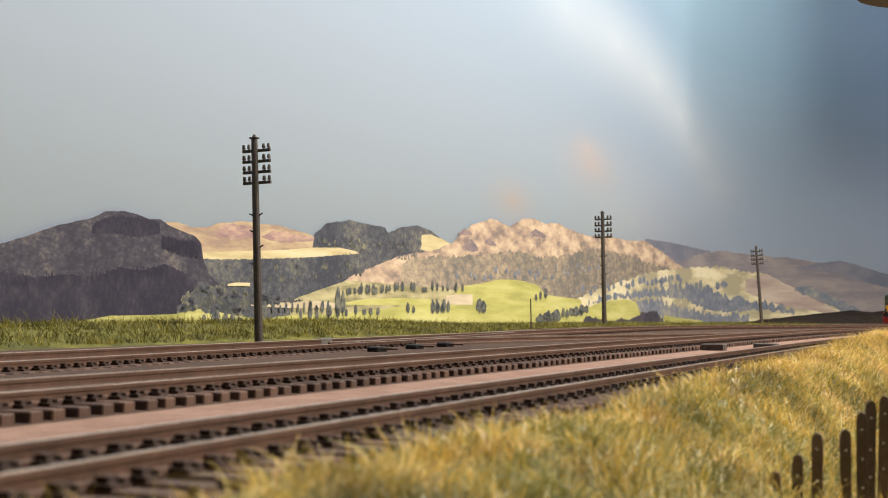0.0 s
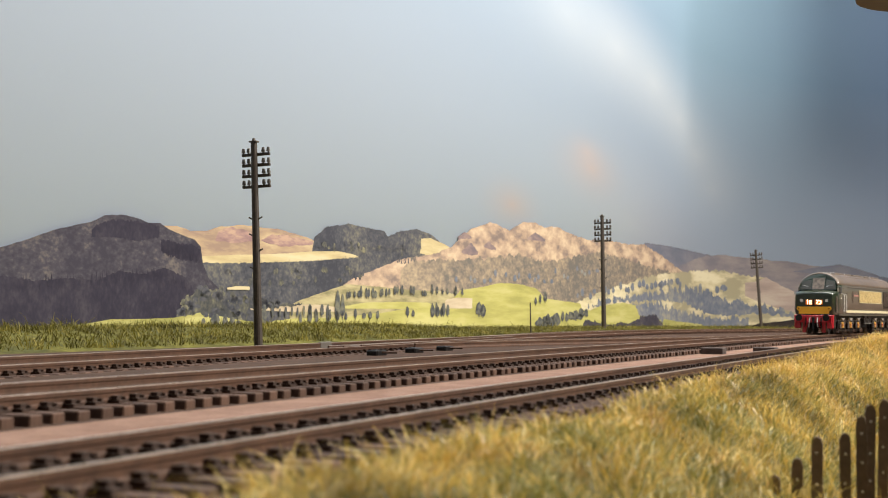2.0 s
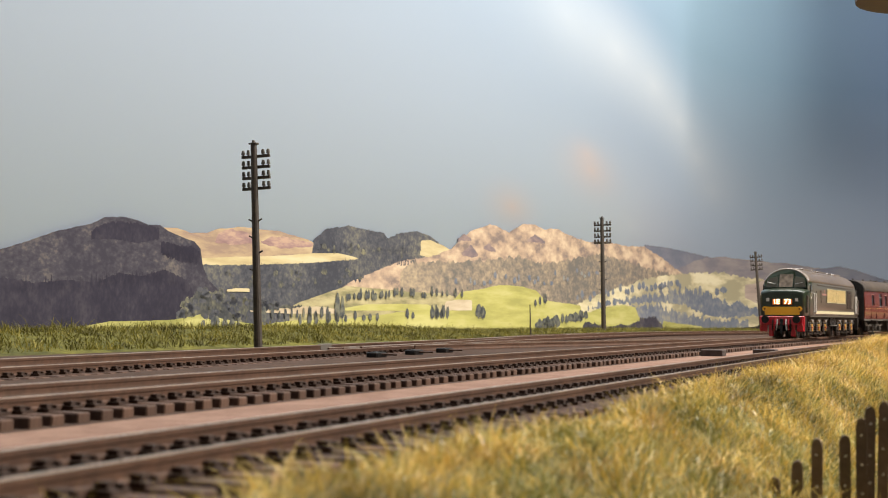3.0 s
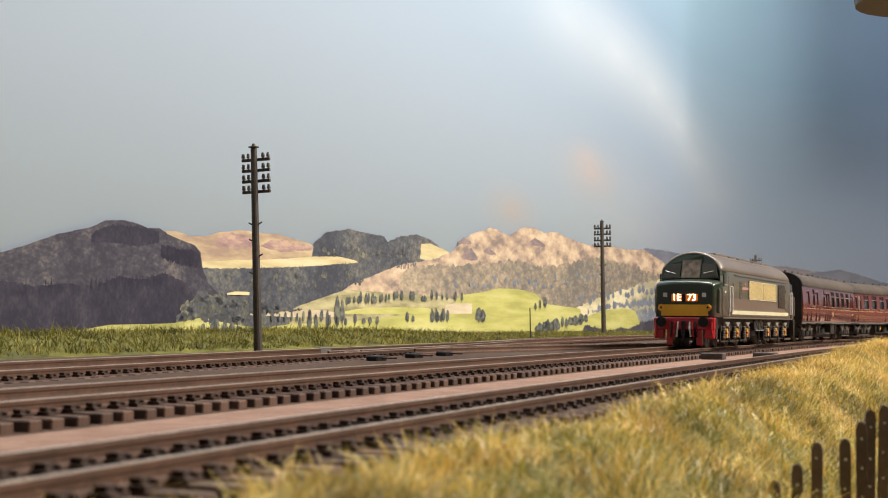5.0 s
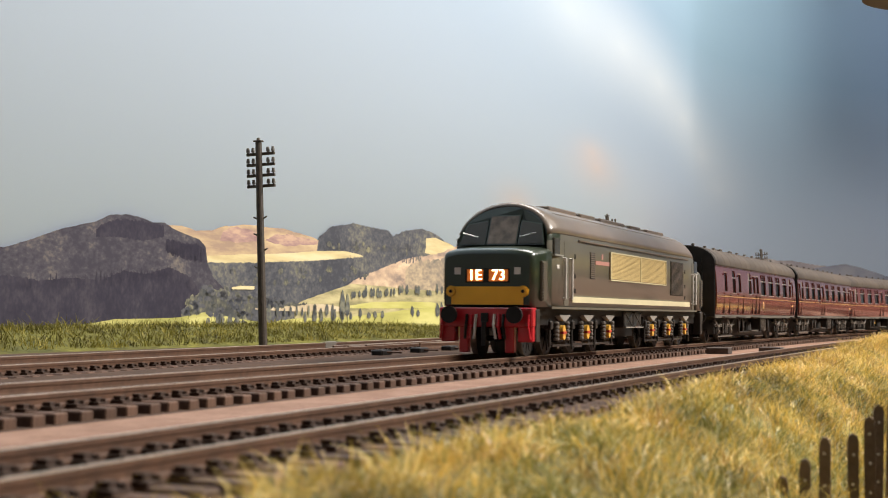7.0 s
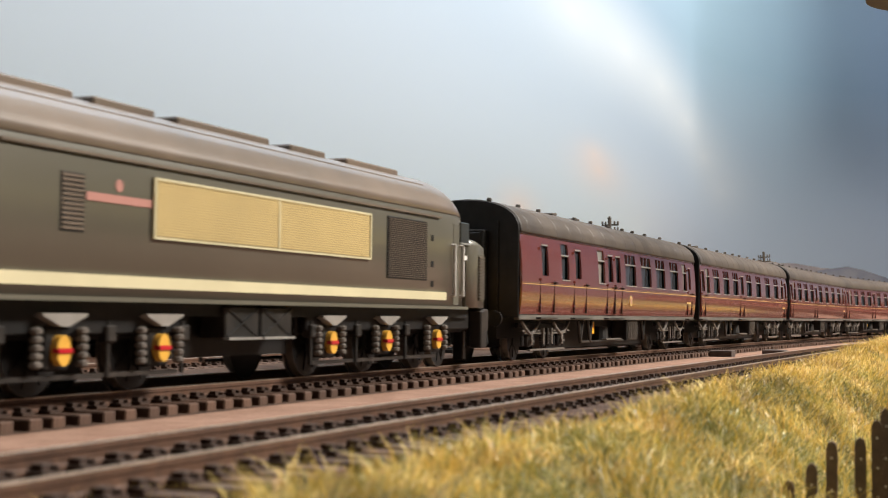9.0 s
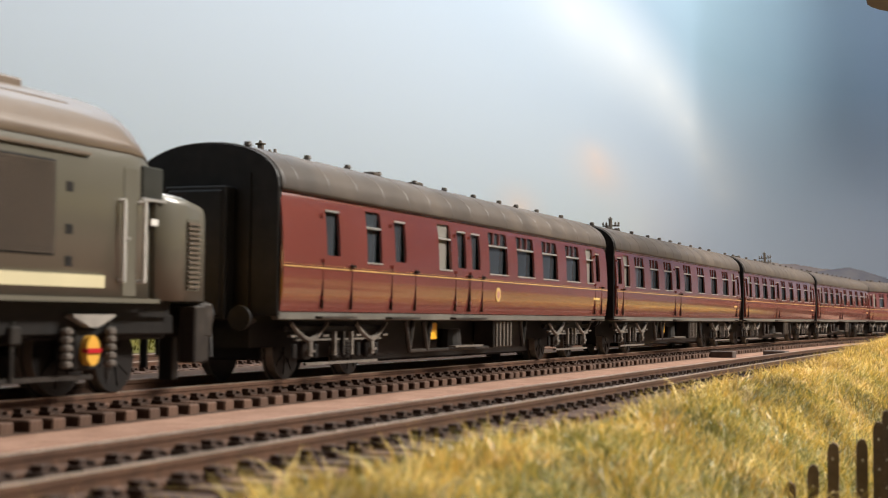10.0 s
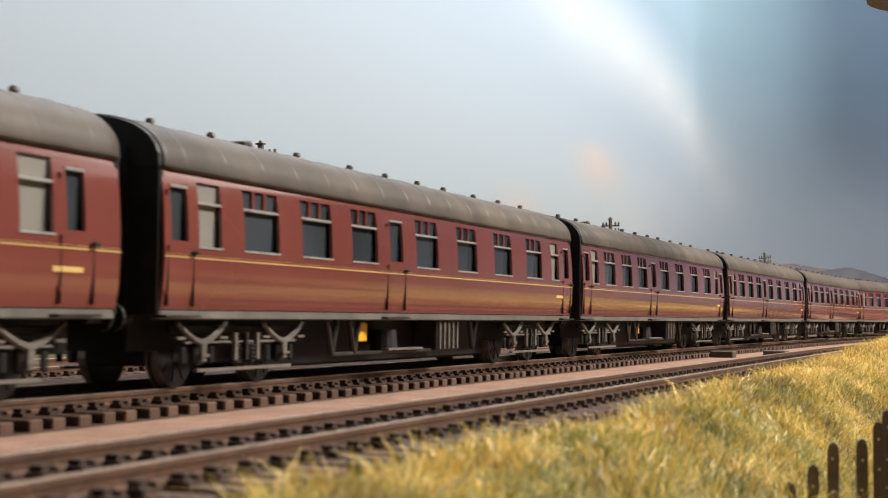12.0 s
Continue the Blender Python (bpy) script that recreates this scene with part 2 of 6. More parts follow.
# ---------------------------------------------------------------- tracks
def rail_mesh(q_of, s0, s1, name, parent, lift=0.0):
    """Bullhead rail as two meshes: rusty web and worn head."""
    prof_web = ((-0.0005, -0.0026), (0.0005, -0.0026), (0.0005, -0.0021), (0.0002, -0.0018), (0.0002, -0.0010), (0.00042, -0.0008), (0.00042, -0.00018),
                (-0.00042, -0.00018), (-0.00042, -0.0008), (-0.0002, -0.0010), (-0.0002, -0.0018), (-0.0005, -0.0021))
    prof_top = ((-0.00042, -0.0002), (0.00042, -0.0002), (0.00042, -0.00008), (0.0003, 0.0), (-0.0003, 0.0), (-0.00042, -0.00008))
    obs = []
    for nm, prof, mat in (("rail_web", prof_web, M_RUST), ("rail_head", prof_top, M_RAILTOP)):
        ss = np.arange(s0, s1 + 0.0101, 0.02)
        vs, fs, k = [], [], len(prof)
        for s in ss:
            q = q_of(s)
            for a, z in prof:
                vs.append(spot(s, q + a, z + (lift if z > -0.0019 else 0.0)))
        for i in range(len(ss) - 1):
            for j in range(k):
                fs.append((i * k + j, (i + 1) * k + j, (i + 1) * k + (j + 1) % k, i * k + (j + 1) % k))
        fs.append(tuple(range(k)))
        fs.append(tuple(range((len(ss) - 1) * k, len(ss) * k))[::-1])
        obs.append(mesh_ob(nm, vs, fs, mat, parent))
    return obs


def shared(name, bm, mat):
    me = bpy.data.meshes.new(name)
    bm.to_mesh(me)
    bm.free()
    me.materials.append(mat)
    return me


def track(label, q_of, s0, s1, near0, near1, half=0.017, lift=0.0):
    """Rails, chairs and sleepers; sleepers and chairs between near0 and near1 are pieces of their own."""
    root = empty("railway_track")
    tagged(root, label, "railway track", group="railway tracks")
    for side in (-1, 1):
        rail_mesh(lambda s: q_of(s) + side * 0.00825, s0, s1, "rail", root, lift if side < 0 else 0.0)
    bs = bmesh.new()
    add_box(bs, -half, half, -0.00180, 0.00180, -0.0048, -0.0026, 0.00025)
    me_s = shared("sleeper", bs, M_SLEEPER)
    bc = bmesh.new()
    add_box(bc, -0.0027, 0.0027, -0.0016, 0.0016, -0.0027, -0.0021)
    for k in (-1, 1):
        add_box(bc, k * 0.0011 - 0.0007, k * 0.0011 + 0.0007, -0.0009, 0.0009, -0.0023, -0.0014)
        add_rod(bc, (k * 0.0022, 0.0008 * k, -0.0022), (k * 0.0022, 0.0008 * k, -0.0016), 0.0004, seg=5)
    me_c = shared("chair", bc, M_CHAIR)
    rnd = random.Random(int(1000 * q_of(0)) + 7)
    rest_s, rest_c = [[], []], [[], []]
    n = 0
    s = s0
    while s < s1:
        p = spot(s, q_of(s))
        x, y, h = line_at(s)
        h += math.atan((q_of(s + 0.01) - q_of(s - 0.01)) / 0.02)
        m = Matrix.Translation(p + Vector((0, 0, rnd.uniform(-0.0001, 0.00005)))) @ Matrix.Rotation(-h + radians(rnd.uniform(-0.7, 0.7)), 4, "Z")
        m = m @ Matrix.Translation((rnd.uniform(-0.0003, 0.0003), 0, 0))
        if near0 < s < near1 and n < 148:
            for nm, me, dx in (("sleeper", me_s, 0), ("chair", me_c, -0.00825), ("chair", me_c, 0.00825)):
                ob = new(nm, me)
                ob.parent = root
                ob.matrix_basis = m @ Matrix.Translation((dx, 0, 0))
            n += 1
        else:
            for store, me, dx in ((rest_s, me_s, 0), (rest_c, me_c, -0.00825), (rest_c, me_c, 0.00825)):
                o = len(store[0])
                store[0].extend(m @ (v.co + Vector((dx, 0, 0))) for v in me.vertices)
                store[1].extend(tuple(o + i for i in f.vertices) for f in me.polygons)
        s += 0.0068
    tagged(mesh_ob("sleeper_run", rest_s[0], rest_s[1], M_SLEEPER, root), kind="stuff")
    tagged(mesh_ob("chair_run", rest_c[0], rest_c[1], M_CHAIR, root), kind="stuff")
    return root


# ---------------------------------------------------------------- grass
def blades(name, points, length, width, lean, mat, label, seed, category="grass"):
    """Static grass: bent tapering fibres in tufts that lean together, one loose piece each."""
    rnd = np.random.RandomState(seed)
    n = len(points)
    pts = np.array(points)
    ang = rnd.uniform(0, 2 * np.pi, n)
    ln = length * rnd.uniform(0.4, 1.3, n)
    ln *= np.array([0.9 + 0.9 * noise.noise((p[0] * 110, p[1] * 110, 6.0)) for p in points])
    tuft = np.array([(noise.noise((p[0] * 130, p[1] * 130, 1.0)), noise.noise((p[0] * 130, p[1] * 130, 31.0))) for p in points])
    bend = rnd.normal(0, lean, (n, 2)) + 1.5 * lean * tuft
    w = width * rnd.uniform(0.6, 1.3, n)
    side = np.stack([np.cos(ang) * w, np.sin(ang) * w, np.zeros(n)], 1)
    fall = 1 / np.sqrt(1 + 0.5 * (bend ** 2).sum(1))
    mid = pts + np.stack([bend[:, 0] * ln * 0.4, bend[:, 1] * ln * 0.4, ln * 0.58 * np.sqrt(fall)], 1)
    tip = pts + np.stack([bend[:, 0] * ln * 0.95, bend[:, 1] * ln * 0.95, ln * 0.95 * fall], 1)
    v = np.stack([pts - side, pts + side, mid - side * 0.8, mid + side * 0.8, tip], 1).reshape(-1, 3)
    base = np.arange(n) * 5
    faces = []
    for b in base.tolist():
        faces.append((b, b + 1, b + 3, b + 2))
        faces.append((b + 2, b + 3, b + 4))
    ob = mesh_ob(name, v.tolist(), faces, mat)
    return tagged(ob, label, category, kind="stuff")


def bank_grass():
    rnd = random.Random(5)
    dry, tan, green = [], [], []
    count = 0
    while count < 175000:
        s = rnd.uniform(-0.37, 0.95)
        q = 0.0955 + 0.075 * rnd.random() ** 1.2
        if s > 0.45 and q > 0.135:
            continue
        edge = q - 0.0955
        clump = noise.noise((s * 55, q * 55, 2.0))
        if edge < 0.006 and clump < 0.25 - edge * 60:
            continue
        if s < -0.15 and q > 0.125 and rnd.random() < 0.5:
            continue
        p = spot(s, q, bank_z(s, q) - 0.0003)
        # greener towards the viewer, yellow and tan along the crest
        g = 0.40 + 0.75 * noise.noise((s * 42, q * 60, 12.0)) + 0.5 * noise.noise((s * 120, q * 150, 3.0)) - 1.4 * (s - 0.05) + (0.10 if q > 0.112 else -0.12)
        r = rnd.random()
        if r < g * 0.85:
            green.append(p)
        elif r < 0.62 + 0.3 * noise.noise((s * 70, q * 70, 22.0)):
            tan.append(p)
        else:
            dry.append(p)
        count += 1
    blades("dry_grass", dry, 0.0042, 0.00009, 0.75, M_GRASS, "long dry yellow static grass over the near bank", 1)
    blades("tan_grass", tan, 0.0034, 0.00010, 0.9, M_GRASS_TAN, "matted tan and straw static grass on the near bank", 2)
    blades("green_grass", green, 0.0031, 0.00011, 0.95, M_GRASS_GREEN, "short matted olive green static grass on the near bank", 7)


def verge_grass():
    rnd = random.Random(6)
    pts = []
    while len(pts) < 45000:
        s = rnd.uniform(-0.25, 1.5)
        q = -0.208 - 0.09 * rnd.random() ** 1.3
        if noise.noise((s * 50, q * 50, 8.0)) < -0.35 and rnd.random() < 0.7:
            continue
        pts.append(spot(s, q, verge_z(s, q) - 0.0003))
    blades("verge_grass", pts, 0.0036, 0.00022, 0.7, M_GRASS2, "short olive green static grass on the far verge", 3)
    blades("verge_grass", pts[::7], 0.0056, 0.00020, 0.6, M_GRASS2, "taller olive tufts along the far verge", 4)


# ---------------------------------------------------------------- telegraph poles, fence
def telegraph_pole(x, y, height, lean_deg, turn, k=1.0):
    root = empty("telegraph_pole", Matrix.Translation((x, y, GROUND)) @ Matrix.Rotation(-HEAD + radians(turn), 4, "Z") @ Matrix.Rotation(radians(lean_deg), 4, "Y"))
    tagged(root, "dark brown wooden telegraph pole with four crossarms and insulators", "telegraph pole", group="telegraph poles beside the line")
    bm = bmesh.new()
    add_rod(bm, (0, 0, -0.002), (0, 0, height), 0.0025 * k, 0.0018 * k, 14)
    part("pole", bm, M_POLE, root, smooth=False)
    bm = bmesh.new()
    add_box(bm, -0.0022, 0.0022, -0.0018, 0.0018, height, height + 0.0008, 0.0002)
    add_rod(bm, (0, 0, height + 0.0008), (0, 0, height + 0.0022), 0.0012, 0.0007, 8)
    part("cap", bm, M_POLE, root)
    for i in range(4):
        z = height - (0.0066 + i * 0.0061) * k
        arm = part("crossarm", box(-0.0088 * k, 0.0088 * k, 0.0012, 0.0028, z - 0.0008 * k, z + 0.0008 * k, 0.0001), M_POLE, root)
        for x in (-0.0080 * k, -0.0047 * k, 0.0047 * k, 0.0080 * k):
            bm = bmesh.new()
            add_rod(bm, (x, 0.0019, z + 0.0004), (x, 0.0019, z + 0.0016), 0.0005, seg=6)
            add_rod(bm, (x, 0.0019, z + 0.0012), (x, 0.0019, z + 0.0038 * k), 0.0012 * k, 0.0008 * k, seg=8)
            part("insulator", bm, M_INSUL, arm)
    for k, (f, sgn) in enumerate(((0.625, -1), (0.625, 1), (0.545, -1), (0.47, 1), (0.385, -1))):
        z = height * f
        bm = bmesh.new()
        add_rod(bm, (sgn * 0.0015, 0, z), (sgn * 0.0038, 0, z + 0.0012), 0.00045, 0.0004, 6)
        part("climbing_step", bm, M_POLE, root)
    return root


M_INSUL = material("insulator_glaze", (0.085, 0.072, 0.06), 0.3, vary=0.2, scale=500)


M_PANEL_BRIGHT = material("bright_nail", (0.62, 0.55, 0.48), 0.3, 0.5, vary=0.1, scale=500)


def fence():
    root = empty("fence")
    tagged(root, "row of brown fence posts with pointed tops and nail heads", "fence")
    bm = bmesh.new()
    w, n = 0.00088, 5
    prof = [(-w, -0.026), (w, -0.026)] + [(w * math.cos(a), w * 1.5 * math.sin(a) ** 0.9) for a in np.linspace(0, math.pi, n)]
    f = bm.faces.new([bm.verts.new((x, 0, z)) for x, z in prof])
    ex = bmesh.ops.extrude_face_region(bm, geom=[f])
    bmesh.ops.translate(bm, vec=(0, 0.0009, 0), verts=[v for v in ex["geom"] if isinstance(v, bmesh.types.BMVert)])
    bmesh.ops.recalc_face_normals(bm, faces=bm.faces)
    me = shared("post", bm, M_FENCE)
    rows = ((0.0522, 0.2190, -0.0105), (0.0562, 0.2210, -0.0081), (0.0598, 0.2230, -0.0049), (0.0652, 0.2265, -0.0046),
            (0.0688, 0.2300, -0.0021), (0.0712, 0.2330, -0.0004), (0.0747, 0.2370, 0.0002), (0.0787, 0.2420, 0.0008))
    bn = bmesh.new()
    add_rod(bn, (0, -0.00025, 0), (0, 0.0002, 0), 0.00018, 0.00022, 8)
    me_n = shared("nail", bn, M_PANEL_BRIGHT)
    rnd = random.Random(3)
    for x, y, z in rows:
        ob = new("post", me)
        ob.parent = root
        ob.matrix_basis = pose(x, y, z - 0.001, rnd.uniform(-2, 2), rnd.uniform(-1.5, 1.5), -16 + rnd.uniform(-5, 5))
        for k in range(4):
            nail = new("nail", me_n)
            nail.parent = ob
            nail.matrix_basis = pose(rnd.uniform(-0.0001, 0.0001), 0, -0.0016 - k * 0.0048 + rnd.uniform(-0.0005, 0.0005))


# ---------------------------------------------------------------- train
SPEED = 0.158
PITCH = 0.2705


def train_s(t):
    """Arc position of the first coach's leading corner."""
    return 0.6123 - SPEED * (t - 5.5)


def vehicle_pose(front, length, pivot):
    """A vehicle whose front end is at arc front; it rides on two pivots."""
    a, b = spot(front + pivot, 0), spot(front + length - pivot, 0)
    c = (a + b) / 2
    d = a - b
    return Matrix.Translation(c) @ Matrix.Rotation(math.atan2(d.y, d.x), 4, "Z")


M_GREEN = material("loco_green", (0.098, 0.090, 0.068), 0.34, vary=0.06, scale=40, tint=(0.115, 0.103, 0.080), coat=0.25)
# darker green for the front end, its shade put into the colour
M_NOSE = material("loco_green_shaded_nose", (0.018, 0.027, 0.014), 0.28, vary=0.08, scale=60, coat=0.3)
M_LROOF = material("loco_roof_weathered", (0.135, 0.100, 0.074), 0.36, vary=0.14, scale=60, tint=(0.095, 0.074, 0.056), coat=0.3)
M_CREAM = material("cream_paint", (0.52, 0.46, 0.29), 0.45, vary=0.08, scale=80)
M_GRILLE = material("cream_grille", (0.50, 0.37, 0.16), 0.5, vary=0.06, scale=80)
# darker copy of the grille paint, standing for shade between the louvres
M_GRILLE_GAP = material("grille_gap_shade", (0.20, 0.14, 0.055), 0.6, vary=0.1, scale=80)
M_YELLOW = material("warning_yellow", (0.82, 0.42, 0.02), 0.4, vary=0.1, scale=70)
M_RED = material("buffer_beam_red", (0.42, 0.012, 0.02), 0.3, vary=0.15, scale=120, coat=0.3)
M_AXLE = material("axlebox_yellow", (0.60, 0.32, 0.045), 0.4, vary=0.12, scale=120)
M_CABPANE = material("cab_glass", (0.03, 0.032, 0.03), 0.12, vary=0.4, scale=60, spec=0.3, tint=(0.045, 0.04, 0.03))
# paler centre pane: the lit cab behind is put into its colour
M_CABLIT = material("cab_glass_lit_look", (0.15, 0.12, 0.095), 0.12, vary=0.5, scale=300, spec=0.3, tint=(0.05, 0.04, 0.032))
M_MAROON = material("coach_maroon", (0.138, 0.036, 0.029), 0.20, vary=0.08, scale=40, tint=(0.158, 0.044, 0.032), coat=1.0)
M_LINING = material("gold_lining", (0.48, 0.32, 0.11), 0.4, vary=0.1, scale=80)
M_ROOF = material("coach_roof", (0.072, 0.055, 0.042), 0.5, vary=0.25, scale=90, bump=0.15, tint=(0.044, 0.034, 0.027), spec=0.25)
M_BLACK = material("underframe_black", (0.006, 0.0052, 0.0048), 0.5, vary=0.35, scale=400, tint=(0.011, 0.009, 0.008), spec=0.25)
M_FRAME = material("underframe_dusty", (0.030, 0.024, 0.020), 0.42, vary=0.5, scale=300, tint=(0.010, 0.009, 0.008), spec=0.4)
M_SILVER = material("bare_metal", (0.55, 0.53, 0.50), 0.35, 0.7, vary=0.15, scale=300)
M_WHITE = material("frosted_pane", (0.20, 0.185, 0.165), 0.3, vary=0.05, scale=60)
M_PANEL = material("pale_marking", (0.55, 0.52, 0.48), 0.5, vary=0.1, scale=300)
M_TREAD = material("wheel_tread", (0.30, 0.26, 0.22), 0.35, 0.7, vary=0.2, scale=200)
M_PANE = material("window_pane", (0.035, 0.04, 0.046), 0.05, vary=0.3, scale=25, spec=0.7)
M_GREY = material("dusty_grey", (0.13, 0.112, 0.095), 0.42, vary=0.2, scale=200)
M_SOLE = material("dusty_solebar", (0.115, 0.105, 0.088), 0.5, vary=0.25, scale=150)
M_PALE = material("worn_pale_metal", (0.30, 0.275, 0.245), 0.4, 0.2, vary=0.2, scale=200)
M_CAB = material("cab_interior", (0.42, 0.38, 0.30), 0.7, vary=0.2, scale=120)
M_PINK = material("nameplate_red", (0.36, 0.17, 0.14), 0.4, vary=0.1, scale=200)
M_HEAD = glow("headcode_glow", (1.0, 0.72, 0.36), 7.0)
M_HEADBOX = glow("headcode_blind", (0.40, 0.10, 0.012), 0.6)


def ring(x, hw, z0, zs, zt, shear=0.0, n=9, power=2.0, zk=0.0365):
    """One cross-section, from the far foot over the top to the near foot."""
    pts = [(-hw, z0), (-hw, zs)]
    for i in range(1, 2 * n):
        a = math.pi - math.pi * i / (2 * n)
        c, s = math.cos(a), math.sin(a)
        pts.append((hw * math.copysign(abs(c) ** (2 / power), c), zs + (zt - zs) * s ** (2 / power)))
    pts += [(hw, zs), (hw, z0)]
    return [(x + shear * max(0.0, z - zk), y, z) for y, z in pts]


def loft(rings, cap=True, lo=0, hi=None):
    bm = bmesh.new()
    rs = [r[lo:hi] for r in rings]
    vs = [[bm.verts.new(p) for p in r] for r in rs]
    for a, b in zip(vs, vs[1:]):
        for j in range(len(a) - 1):
            bm.faces.new((a[j], a[j + 1], b[j + 1], b[j]))
    if cap:
        bm.faces.new(vs[0])
        bm.faces.new(vs[-1][::-1])
        for a, b in zip(vs, vs[1:]):
            bm.faces.new((a[-1], a[0], b[0], b[-1]))
    bmesh.ops.recalc_face_normals(bm, faces=bm.faces)
    return bm


def shade_flat_caps(ob, limit=0.9):
    ob.data.polygons.foreach_set("use_smooth", [abs(p.normal.x) < limit and len(p.vertices) == 4 for p in ob.data.polygons])


def wheel_mesh(r):
    bm = bmesh.new()
    for y in (-0.0083, 0.0083):
        sg = 1 if y > 0 else -1
        add_rod(bm, (0, y - sg * 0.0012, 0), (0, y + sg * 0.0008, 0), r, seg=20)
        add_rod(bm, (0, y - sg * 0.0016, 0), (0, y - sg * 0.0011, 0), r + 0.0007, seg=20)
        add_rod(bm, (0, y + sg * 0.0007, 0), (0, y + sg * 0.0011, 0), r * 0.25, seg=10)
        for k in range(8):
            a = k * math.pi / 4
            add_box(bm, -0.0003, 0.0003, y + sg * 0.0007, y + sg * 0.0010, r * 0.2, r * 0.82, m=Matrix.Rotation(a, 4, "Y"))
    add_rod(bm, (0, -0.0083, 0), (0, 0.0083, 0), 0.0009, seg=8)
    me = shared("wheelset", bm, M_BLACK)
    me.materials.append(M_TREAD)
    for f in me.polygons:
        c = f.center
        if len(f.vertices) == 4 and math.hypot(c.x, c.z) > r * 0.93:
            f.material_index = 1
    return me


WHEELS = []


def wheelset(me, r, x, parent):
    ob = new("wheelset", me)
    ob.parent = parent
    ob.location = (x, 0, r)
    WHEELS.append((ob, x, r))
    return ob


def coil(bm, x, y, z0, z1, r):
    """A coil spring as one turned form with five swellings."""
    n, seg = 5, 8
    h = (z1 - z0) / n
    prof = [(r * 0.6, z0)] + [(rr, z0 + h * (i + f)) for i in range(n) for f, rr in ((0.25, r), (0.7, r), (0.95, r * 0.55))] + [(r * 0.55, z1)]
    loops = [[bm.verts.new((x + q * math.cos(2 * math.pi * k / seg), y + q * math.sin(2 * math.pi * k / seg), z)) for k in range(seg)] for q, z in prof]
    for a, b in zip(loops, loops[1:]):
        for k in range(seg):
            bm.faces.new((a[k], a[(k + 1) % seg], b[(k + 1) % seg], b[k]))
    bm.faces.new(loops[0][::-1])
    bm.faces.new(loops[-1])


def text_part(body, size, m, mat, parent, name):
    cu = bpy.data.curves.new(name, "FONT")
    cu.body, cu.size, cu.extrude, cu.align_x, cu.align_y = body, size, 0.00008, "CENTER", "CENTER"
    tmp = bpy.data.objects.new(name, cu)
    me = bpy.data.meshes.new_from_object(tmp)
    bpy.data.objects.remove(tmp)
    me.materials.append(mat)
    me.transform(m)
    ob = new(name, me)
    ob.parent = parent
    return ob


LOCO_L, COACH_L = 0.262, 0.2565
DRIVEN, SMALL, CARRY = wheel_mesh(0.0074), wheel_mesh(0.0060), wheel_mesh(0.0061)


